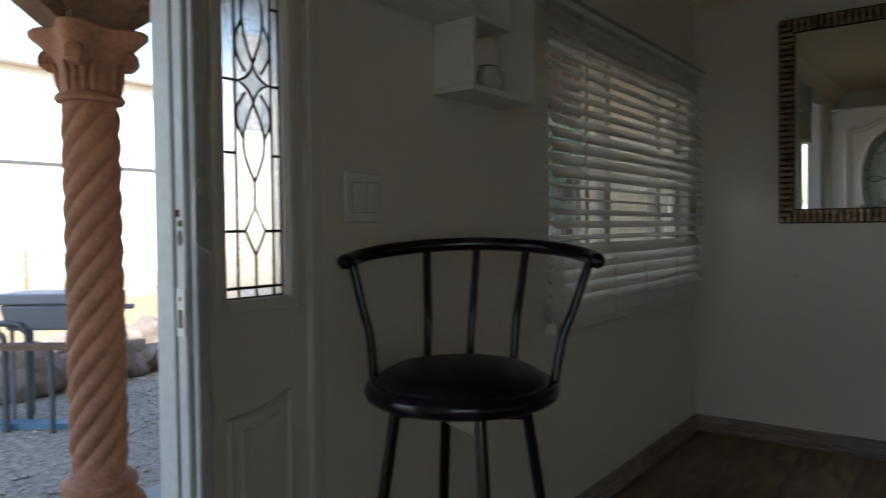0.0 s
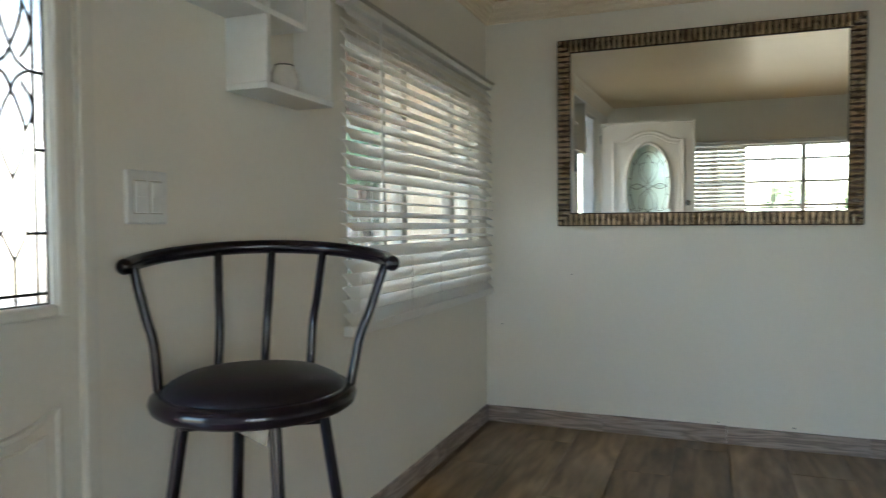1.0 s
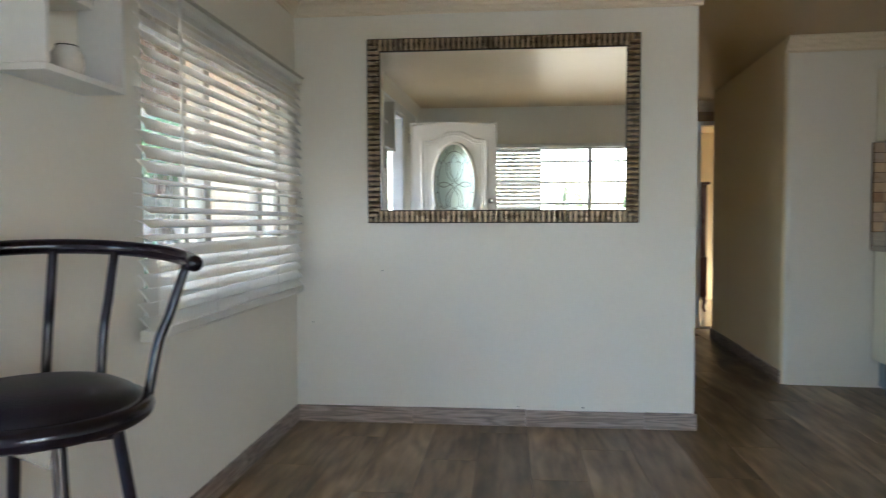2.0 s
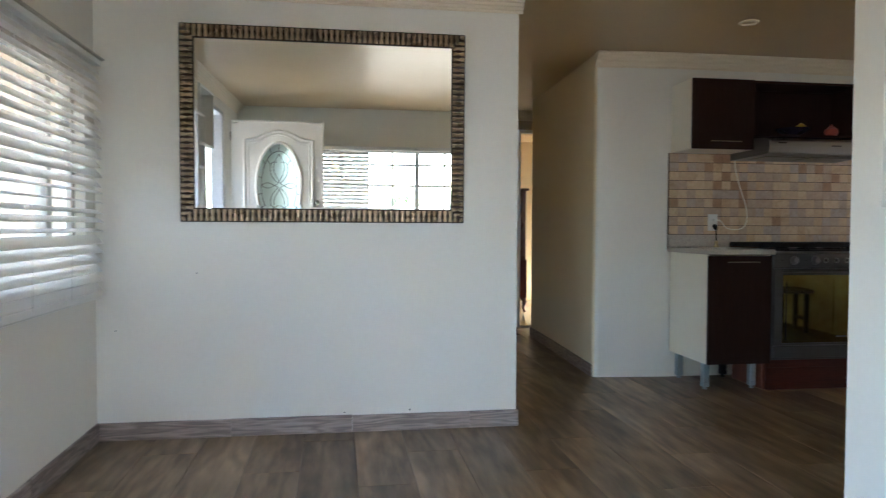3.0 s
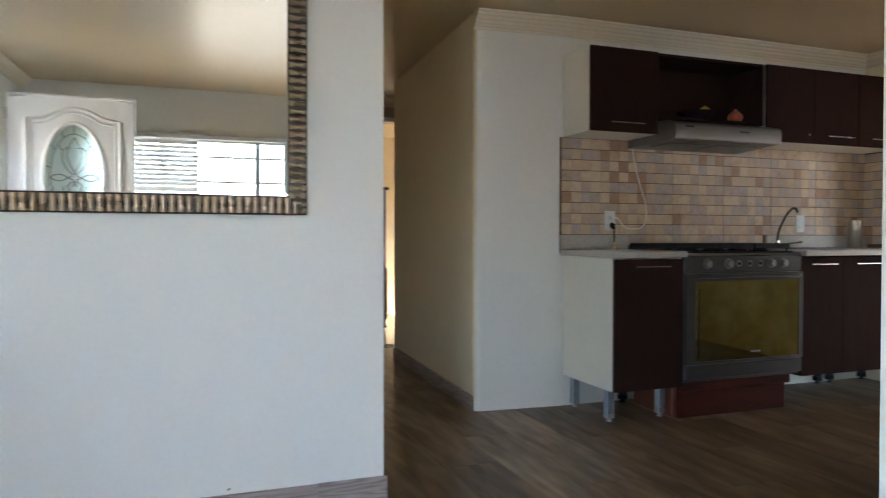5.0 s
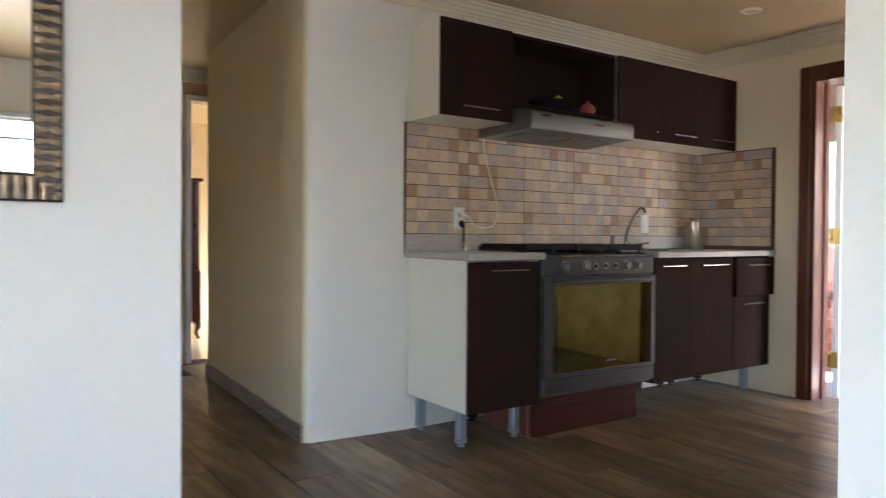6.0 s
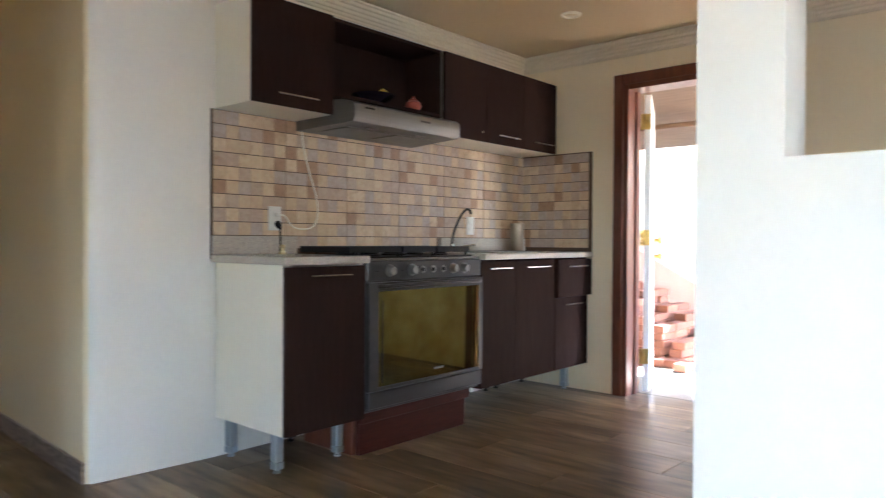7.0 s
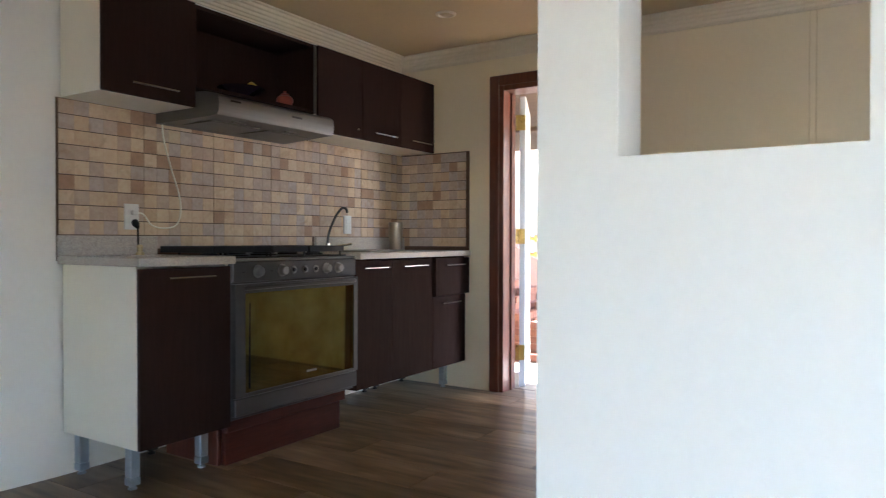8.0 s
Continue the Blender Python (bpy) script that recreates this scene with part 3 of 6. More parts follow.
part("rim", lathe([(0.0253, 0.0735), (0.0265, 0.0752), (0.0253, 0.0772), (0.0215, 0.0765), (0.0213, 0.0735)], 28), DARKRIM, sp_, "dark brown glazed rim", True)


def light_switch():
    t = thing("light_switch", "white double rocker light switch plate", "switch", (XW + 0.0005, 5.652, 1.083))
    part("plate", box(0, 0, 0, 0.010, 0.118, 0.116, 0.004, segments=2), PLASTIC, t)
    for y in (0.018, 0.064):
        # Dark sheet stands in for shade in the rocker's gap.
        part("rocker_shade", box(0.0101, y - 0.002, 0.022, 0.0108, y + 0.036, 0.094), DIMWHITE, t, "darker sheet for the shade in the gap round the rocker")
        part("rocker", box(0.0109, y, 0.024, 0.0145, y + 0.034, 0.092, 0.0015), PLASTIC, t)
        part("rocker_tip", box(0.0146, y + 0.002, 0.058, 0.0166, y + 0.032, 0.090, 0.0007), PLASTIC, t)


light_switch()

# One nail and three scuffs, all built as small dark discs.
for x, z, r in ((2.826, 0.818, 0.0030), (3.548, 0.100, 0.003), (3.885, 0.103, 0.004), (2.444, 0.538, 0.0025)):
    tagged(part("nail", lathe([(r, 0), (r * 0.9, 0.002), (0, 0.0026)], 10), IRON), "tiny dark mark on the painted wall", "nail", "nails in the wall").matrix_basis = pose(x, YM, z, 90, 0, 0)

# ---- front door ----
LEAD = material("lead_came", (0.030, 0.022, 0.015), 0.5, metal=0.6, bump=0.05)
RAIN = glassy("pebbled_glass", (1.0, 0.99, 0.97), 0.08, 0.45, 170)
WARMGLASS = glassy("frosted_warm_glass", (1.0, 0.96, 0.85), 0.22, 0.3, 40)
BLUEGLASS = glassy("frosted_blue_glass", (0.90, 0.96, 1.0), 0.22, 0.3, 40)
TEALGLASS = glassy("frosted_teal_glass", (0.80, 0.91, 0.87), 0.3, 0.3, 40)


def flat_shape(points, x, thick, flip=False):
    """A thin plate across the x axis from (y, z) points."""
    bm = bmesh.new()
    a = [bm.verts.new((x, y, z)) for y, z in points]
    f = bm.faces.new(a)
    ex = bmesh.ops.extrude_face_region(bm, geom=[f])
    for v in ex["geom"]:
        if isinstance(v, bmesh.types.BMVert):
            v.co.x += thick
    return bm


def arc_between(p, q, bulge, n=10):
    """Points of a bowed line from p to q."""
    p, q = Vector(p), Vector(q)
    side = Vector((-(q - p).y, (q - p).x)).normalized() * bulge
    return [tuple(p.lerp(q, k / n) + side * math.sin(math.pi * k / n)) for k in range(n + 1)]


def sidelight():
    t = thing("sidelight", "cream sidelight panel with leaded bevelled glass", "sidelight", kind="structure")
    y0, y1 = SIDELIGHT[0] + 0.034, SIDELIGHT[1]
    x0, x1 = XW - 0.055, XW - 0.012
    g0, g1, gz0, gz1 = 5.343, 5.494, 0.931, 1.83
    for name, a in (("panel", (x0, y0, 0.0, x1, y1, gz0)), ("panel", (x0, y0, gz1, x1, y1, 2.06)), ("stile", (x0, y0, gz0, x1, g0, gz1)), ("stile", (x0, g1, gz0, x1, y1, gz1))):
        part(name, box(*a), DOORPAINT, t)
    for a in ((g1 + 0.0005, gz0 - 0.024, g1 + 0.024, gz1 + 0.024), (g0 - 0.034, gz0 - 0.024, g0 - 0.012, gz1 + 0.024)):
        part("glazing_bead", box(x1 - 0.001, a[0], a[1], x1 + 0.013, a[2], a[3], 0.006, segments=2), DOORPAINT, t)
    for z in (gz0 - 0.024, gz1):
        part("glazing_bead", box(x1 - 0.001, g0, z, x1 + 0.013, g1, z + 0.024, 0.006, segments=2), DOORPAINT, t)
    # raised lower panel with an arched head
    arch = [(y0 + 0.045, 0.16), (y1 - 0.055, 0.16)] + arc_between((y1 - 0.055, 0.735), (y0 + 0.045, 0.700), 0.012, 8)
    part("raised_panel", flat_shape(arch, x1 - 0.001, 0.006), DOORPAINT, t)
    inner = [(y0 + 0.075, 0.19), (y1 - 0.088, 0.19)] + arc_between((y1 - 0.088, 0.690), (y0 + 0.075, 0.672), 0.010, 8)
    part("raised_panel", flat_shape(inner, x1 + 0.006, 0.006), DOORPAINT, t)
    for pts in (arch, inner):
        part("panel_moulding", tube([(x1 + 0.006, y, z) for y, z in pts], 0.0065, 8, closed=True), DOORPAINT, t, "", True)
    # glass
    xg = x0 + 0.020
    b, c = 0.040, 0.022     # pebbled borders
    yc = (g0 + b + g1 - c) / 2
    for name, pts, mat in (("pane", [(g0, gz0), (g0 + b, gz0), (g0 + b, gz1), (g0, gz1)], RAIN), ("pane", [(g1 - c, gz0), (g1, gz0), (g1, gz1), (g1 - c, gz1)], RAIN),
                           ("pane", [(g0 + b, gz0), (g1 - c, gz0), (g1 - c, gz0 + 0.02), (g0 + b, gz0 + 0.02)], RAIN),
                           ("pane", [(g0 + b, gz0 + 0.02), (g1 - c, gz0 + 0.02), (g1 - c, 1.27), (g0 + b, 1.27)], WARMGLASS),
                           ("pane", [(g0 + b, 1.27), (g1 - c, 1.27), (g1 - c, 1.465), (g0 + b, 1.465)], RAIN),
                           ("pane", [(g0 + b, 1.465), (g1 - c, 1.465), (g1 - c, gz1), (g0 + b, gz1)], BLUEGLASS)):
        o = part(name, flat_shape(pts, xg, 0.004), mat, t)
        o.visible_shadow = False
    cames = [[(g0 + b, gz0), (g0 + b, gz1)], [(g1 - c, gz0), (g1 - c, gz1)], [(g0, gz0 + 0.021), (g1, gz0 + 0.021)], [(g0, gz0), (g1, gz0)], [(g0, gz0), (g0, gz1)], [(g1, gz0), (g1, gz1)],
             [(yc, gz0), (yc, 1.016)]]
    dia = [(yc, 1.016), (yc + 0.025, 1.066), (yc, 1.114), (yc - 0.025, 1.066)]
    cames += [dia + [dia[0]], [(g0, 1.066), dia[3]], [dia[1], (g1, 1.066)], [(yc, 1.114), (yc, 1.166)]]
    # long pointed oval, its two side lobes, and the same above the star
    star = [(yc, 1.326), (yc + 0.036, 1.366), (yc, 1.404), (yc - 0.036, 1.366)]
    shapes = []
    for z0, z1, joint, tip in ((1.326, 1.166, 1.252, 1.345), (1.404, 1.600, 1.490, 1.386)):
        cames += [arc_between((yc, z0), (yc, z1), 0.026, 12), arc_between((yc, z0), (yc, z1), -0.026, 12)]
        for u in (-1, 1):
            lobe = arc_between((yc + u * 0.019, tip), (yc + u * 0.025, joint), u * 0.021 * (1 if z1 < z0 else -1), 10)
            cames.append(lobe)
            shapes.append((lobe, BLUEGLASS))
    edge = [p for k in range(4) for p in arc_between(star[k], star[(k + 1) % 4], 0.007, 6)[:-1]]
    cames.append(edge + [edge[0]])
    shapes.append((edge, BLUEGLASS))
    for pts, mat in shapes:
        part("bevel", flat_shape(pts, xg + 0.0045, 0.002), mat, t, "small bevelled piece").visible_shadow = False
    cames += [[(g0, 1.366), star[3]], [star[1], (g1, 1.366)], [(g0, 1.222), (g0 + b, 1.222)], [(g1 - c, 1.222), (g1, 1.222)]]
    cames += [[(g0, 1.525), (g0 + b, 1.525)], [(g1 - c, 1.525), (g1, 1.525)], [(yc, 1.60), (yc, 1.70)], [(g0, 1.70), (g1, 1.70)]]
    for line in cames:
        part("came", tube([(xg + 0.005, y, z) for y, z in line], 0.0031, 6), LEAD, t)


sidelight()


def door_casing():
    t = thing("door_1", "white front door frame with worn strike plates", "door frame", kind="structure")
    a = DOOR
    WORN = material("worn_white_paint", (0.62, 0.63, 0.63), 0.5, second=(0.46, 0.46, 0.45), scale=7, fine=60, amount=0.55, bump=0.2)
    part("jamb_post", box(XW - 0.122, a[1] - 0.002, 0.0, XW - 0.060, a[1] + 0.033, a[3], 0.005, segments=2), WORN, t)
    part("jamb_post", box(XW - 0.048, a[1] - 0.004, 0.0, XW - 0.016, a[1] + 0.033, a[3], 0.003), WORN, t)
    part("jamb_post", box(XW - 0.0155, a[1] + 0.006, 0.0, XW + 0.002, a[1] + 0.033, a[3], 0.003), WORN, t)
    part("jamb_post", box(XW - 0.122, a[0], 0.0, XW + 0.002, a[0] + 0.035, a[3], 0.004), WORN, t)
    part("head", box(XW - 0.122, a[0] + 0.036, a[3] - 0.035, XW + 0.002, a[1] - 0.005, a[3], 0.004), WORN, t)
    part("casing", box(XW + 0.001, SIDELIGHT[1] - 0.006, 0.0, XW + 0.012, SIDELIGHT[1] + 0.030, 2.09, 0.003), DOORPAINT, t)
    part("casing", box(XW + 0.001, a[0] - 0.06, 0.0, XW + 0.015, a[0] - 0.001, 2.12, 0.003), DOORPAINT, t)
    part("casing", box(XW + 0.001, a[0], 2.061, XW + 0.015, SIDELIGHT[1] + 0.03, 2.12, 0.003), DOORPAINT, t)
    RUST = material("bare_metal_and_wood", (0.20, 0.10, 0.05), 0.6, second=(0.09, 0.05, 0.03), fine=120, bump=0.3)
    part("weatherstrip", box(XW - 0.0595, a[1] + 0.003, 0.0, XW - 0.0485, a[1] + 0.0325, a[3] - 0.04, 0.001), IRON, t, "dark rubber strip")
    yj = a[1] - 0.0042
    part("strike_plate", box(XW - 0.046, yj - 0.0022, 0.872, XW - 0.018, yj, 0.962, 0.0008), PLASTIC, t, "painted-over strike plate")
    part("latch_hole", box(XW - 0.040, yj - 0.0032, 0.888, XW - 0.026, yj - 0.0023, 0.922, 0.0004), RUST, t)
    part("bolt_hole", box(XW - 0.036, yj - 0.0032, 0.938, XW - 0.030, yj - 0.0023, 0.946, 0.0004), RUST, t)
    for k, (z0, z1, e) in enumerate(((1.040, 1.070, 0.0), (1.074, 1.090, 0.004), (1.092, 1.110, -0.003))):
        part("torn_latch_hole", lathe([(0.0085 - 0.001 * k, 0), (0.007, 0.0012), (0.0035, 0.0016), (0, 0.0004)], 9), RUST, t, "splintered bare wood").matrix_basis = pose(XW - 0.033 + e, yj, (z0 + z1) / 2, 90, 0, 20 * k) @ Matrix.Diagonal((1, (z1 - z0) / 0.017, 1, 1))
    wire = [(XW + 0.006, 5.272, 1.158), (XW + 0.011, 5.266, 1.155), (XW + 0.012, 5.262, 1.148), (XW + 0.012, 5.261, 1.050), (XW + 0.012, 5.264, 1.042), (XW + 0.010, 5.295, 1.026), (XW + 0.004, 5.302, 1.030)]
    part("hook", tube(wire, 0.0024, 6), PLASTIC, t, "thin white wire hook")
    part("hook_plate", box(XW + 0.0022, 5.264, 1.135, XW + 0.005, 5.280, 1.165, 0.001), PLASTIC, t)
    part("threshold", box(XW - 0.19, a[0] + 0.036, -0.006, XW + 0.01, a[1] - 0.005, 0.012, 0.004), ALUMINIUM, t)


door_casing()


def front_door():
    """Leaf swung back into the room, hinged at the frame."""
    t = thing("front_door", "open cream front door with an oval leaded glass", "door", (2.43, 4.30, -0.02), 1.0)
    W, Hh, T = 0.93, 2.01, 0.042
    yf = 0.0
    cx, cz, rx, rz = 0.475, 1.345, 0.220, 0.434
    bm = bmesh.new()
    n = 40
    for y in (0.0, -T):
        outer = []
        inner = []
        for k in range(n):
            a = 2 * math.pi * k / n
            inner.append(bm.verts.new((cx + rx * math.cos(a), y, cz + rz * math.sin(a))))
            c, s = math.cos(a), math.sin(a)
            f = min((W - 0.02 - cx if c > 0 else cx - 0.02) / max(abs(c), 1e-6), (Hh - 0.02 - cz if s > 0 else cz - 0.02) / max(abs(s), 1e-6))
            outer.append(bm.verts.new((cx + f * c, y, cz + f * s)))
        for k in range(n):
            bm.faces.new((inner[k], inner[(k + 1) % n], outer[(k + 1) % n], outer[k]))
        if y == 0.0:
            first = inner
        else:
            for k in range(n):
                bm.faces.new((first[k], first[(k + 1) % n], inner[(k + 1) % n], inner[k]))
    part("leaf", bm, DOORPAINT, t)
    for a in ((0.0, 0.008, 0.0195, Hh), (W - 0.0195, 0.008, W, Hh)):
        part("stile", box(a[0], -T, a[1], a[2], 0, a[3], 0.002), DOORPAINT, t)
    part("rail", box(0.02, -T, 0.008, W - 0.02, 0, 0.0195), DOORPAINT, t)
    part("rail", box(0.02, -T, Hh - 0.0195, W - 0.02, 0, Hh), DOORPAINT, t)
    glass = part("oval_glass", flat_oval(cx, cz, rx - 0.004, rz - 0.004, -T / 2 - 0.003, 0.006), TEALGLASS, t, "frosted teal bevelled glass")
    glass.visible_shadow = False
    ring = [(cx + (rx + 0.008) * math.cos(a), 0.002, cz + (rz + 0.008) * math.sin(a)) for a in [2 * math.pi * k / 48 for k in range(48)]]
    part("oval_moulding", tube(ring, 0.016, 8, closed=True), DOORPAINT, t, "", True)
    def came(pts):
        part("came", tube([(x, -T / 2 + 0.006, z) for x, z in pts], 0.003, 5), LEAD, glass)
    oval = lambda k, a: (cx + rx * k * math.cos(a), cz + rz * k * math.sin(a))
    came([oval(0.82, 2 * math.pi * k / 40) for k in range(41)])
    for k in range(14):
        a = 2 * math.pi * (k + 0.5) / 14
        came([oval(0.82, a), oval(0.98, a)])
    for e in (-1, 1):
        # flames above and below, petals to both sides, and a small star in the middle
        for bow in (0.055, -0.055):
            came(arc_between((cx, cz + e * 0.045), (cx, cz + e * 0.325), bow, 10))
            came(arc_between((cx + e * 0.050, cz), (cx + e * rx * 0.82, cz), bow * 0.5, 8))
        for u in (-1, 1):
            came([(cx + u * 0.016, cz + e * 0.016), (cx, cz + e * 0.045)])
            came([(cx + u * 0.016, cz + e * 0.016), (cx + u * 0.050, cz)])
            came(arc_between((cx + u * 0.018, cz + e * 0.030), (cx + u * 0.085, cz + e * 0.215), u * e * -0.030, 8))
            came(arc_between((cx + u * 0.085, cz + e * 0.215), (cx + u * 0.020, cz + e * 0.240), u * e * -0.015, 5))
            came([(cx + u * 0.085, cz + e * 0.215), oval(0.82, math.atan2(e * 0.62, u * 0.55))])
    # arched outer moulding
    top = [(0.13, 1.812), (0.19, 1.815), (0.26, 1.830), (0.33, 1.868), (0.40, 1.896), (0.475, 1.906), (0.55, 1.896), (0.62, 1.868), (0.69, 1.830), (0.76, 1.815), (0.82, 1.812)]
    line = [(0.13, 0.004, 0.16)] + [(x, 0.004, z) for x, z in top] + [(0.82, 0.004, 0.16)]
    part("panel_moulding", tube(line, 0.014, 8, closed=True), DOORPAINT, t, "", True)
    inner = [(cx + (x - cx) * 0.90, 0.002, 0.195 if z < 0.5 else z - 0.034) for x, y, z in line]
    part("inner_moulding", tube(inner, 0.007, 8, closed=True), DOORPAINT, t, "", True)
    part("knob", lathe([(0.026, 0), (0.026, 0.006), (0.010, 0.012), (0.010, 0.034), (0.024, 0.042), (0.027, 0.055), (0.018, 0.066), (0, 0.068)], 20), CHROME, t, "", True).matrix_basis = pose(W - 0.065, 0, 1.02, -90, 0, 0)
    part("deadbolt", lathe([(0.028, 0), (0.028, 0.010), (0.022, 0.016), (0, 0.018)], 20), CHROME, t, "", True).matrix_basis = pose(W - 0.065, 0, 1.17, -90, 0, 0)
    for z in (0.25, 1.0, 1.8):
        part("hinge", tube([(-0.006, 0.004, z), (-0.006, 0.004, z + 0.09)], 0.006, 8), CHROME, t)


def flat_oval(cx, cz, rx, rz, y, thick):
    bm = bmesh.new()
    a = [bm.verts.new((cx + rx * math.cos(2 * math.pi * k / 40), y, cz + rz * math.sin(2 * math.pi * k / 40))) for k in range(40)]
    f = bm.faces.new(a)
    ex = bmesh.ops.extrude_face_region(bm, geom=[f])
    for v in ex["geom"]:
        if isinstance(v, bmesh.types.BMVert):
            v.co.y += thick
    return bm


front_door()

# ---- kitchen ----
def bar_handle(parent, x0, x1, y, z):
    h = part("handle", tube([(x0, y - 0.026, z), (x1, y - 0.026, z)], 0.0042, 8), CHROME, parent, "slim chrome bar", True)
    for x in (x0 + 0.02, x1 - 0.02):
        part("post", tube([(x, y - 0.0245, z), (x, y + 0.001, z)], 0.0034, 8), CHROME, h)


def square_leg(parent, x, y, z1):
    # Rear legs go iron-black to paint in the shade under the units.
    metal = IRON if y > 9.15 and x > 6 else ALUMINIUM
    leg = part("leg", box(x - 0.021, y - 0.021, 0.050, x + 0.021, y + 0.021, z1, 0.004), metal, parent, "square metal leg")
    part("sleeve", box(x - 0.022, y - 0.022, 0.018, x + 0.022, y + 0.022, 0.049, 0.003), metal, leg)
    part("foot", lathe([(0.012, 0.0), (0.017, 0.001), (0.017, 0.008), (0.010, 0.010), (0.010, 0.018)], 12, at=(x, y, 0)), metal, leg)


def base_unit(x0, x1, doors, label, cream_side=False, legs=()):
    """doors: rows of (x0, x1, z0, z1, proud, handle z, handle x0, handle x1)."""
    t = thing("base_cabinet", label, "cabinet", group="kitchen base cabinets")
    zb, zt, yf, yb = 0.187, 0.884, 8.728, 9.228
    # Bodies without a cream side go dark, for the shade under them.
    body = CREAM if cream_side else WENGE
    tone = "cream laminate" if cream_side else "dark wenge laminate"
    part("side_panel", box(x0, yf, zb, x0 + 0.016, yb, zt, 0.001), body, t, tone)
    part("side_panel", box(x1 - 0.016, yf, zb, x1, yb, zt, 0.001), body, t, tone)
    part("bottom_panel", box(x0 + 0.0165, yf, zb, x1 - 0.0165, yb, zb + 0.016), body, t, tone)
    part("back_panel", box(x0 + 0.0165, yb - 0.005, zb + 0.0165, x1 - 0.0165, yb, zt), body, t)
    for a, b, c, d, proud, hz, h0, h1 in doors:
        door = part("door", box(a + 0.0015, yf - 0.018 - proud, c, b - 0.0015, yf - 0.0008 - proud, d, 0.0012), WENGE, t, "dark wenge laminate")
        if proud > 0.01:
            # Dark box stands in for the shadow behind the ajar drawer.
            part("drawer_box", box(a + 0.02, yf - proud, c + 0.02, b - 0.02, yf - 0.001, d - 0.03), WENGE, door)
        if hz:
            bar_handle(door, h0, h1, yf - 0.018 - proud, hz)
    for x, y in legs:
        square_leg(t, x, y, zb - 0.001)
    return t


base_unit(5.822, 6.256, [(5.822, 6.256, 0.187, 0.876, 0, 0.838, 5.935, 6.155)], "base cabinet with wenge door, cream side and aluminium legs", True, [(5.888, 8.855), (6.214, 8.850), (5.886, 9.204), (6.214, 9.200)])
base_unit(7.095, 7.834, [(7.095, 7.415, 0.187, 0.876, 0, 0.838, 7.140, 7.345), (7.415, 7.834, 0.187, 0.876, 0, 0.838, 7.500, 7.745)], "two-door wenge base cabinet beside the stove", False, [(7.15, 9.206), (7.78, 9.206)])
base_unit(7.836, 8.246, [(7.836, 8.246, 0.640, 0.876, 0.022, 0.832, 7.925, 8.150), (7.836, 8.230, 0.187, 0.634, 0, 0.592, 7.915, 8.130)], "wenge drawer unit with its top drawer ajar", False, [(8.19, 8.86), (7.89, 9.206), (8.19, 9.206)])

for a, b in ((5.800, 6.259), (7.092, 8.249)):
    w = thing("worktop", "speckled beige granite worktop with an upstand", "worktop", group="granite worktops")
    part("slab", box(a, 8.678, 0.886, b, 9.234, 0.920, 0.005, segments=2), GRANITE, w)
    part("upstand", box(a if a < 7 else 7.335, 9.212, 0.9205, b, 9.233, 1.006, 0.002), GRANITE, w)

AMBER = material("amber_oven_glass", (0.41, 0.40, 0.165), 0.06, metal=0.95, second=(0.26, 0.185, 0.045), scale=2.6, fine=9, amount=0.85, bump=0.0)
for link_ in list(AMBER.node_tree.nodes["Principled BSDF"].inputs["Roughness"].links):
    AMBER.node_tree.links.remove(link_)
AMBER.node_tree.nodes["Principled BSDF"].inputs["Roughness"].default_value = 0.035
GREYSTEEL = material("grey_enamelled_steel", (0.072, 0.067, 0.062), 0.40, metal=0.55, second=(0.058, 0.054, 0.05), scale=2, fine=50, stretch=(1, 1, 20), bump=0.05)


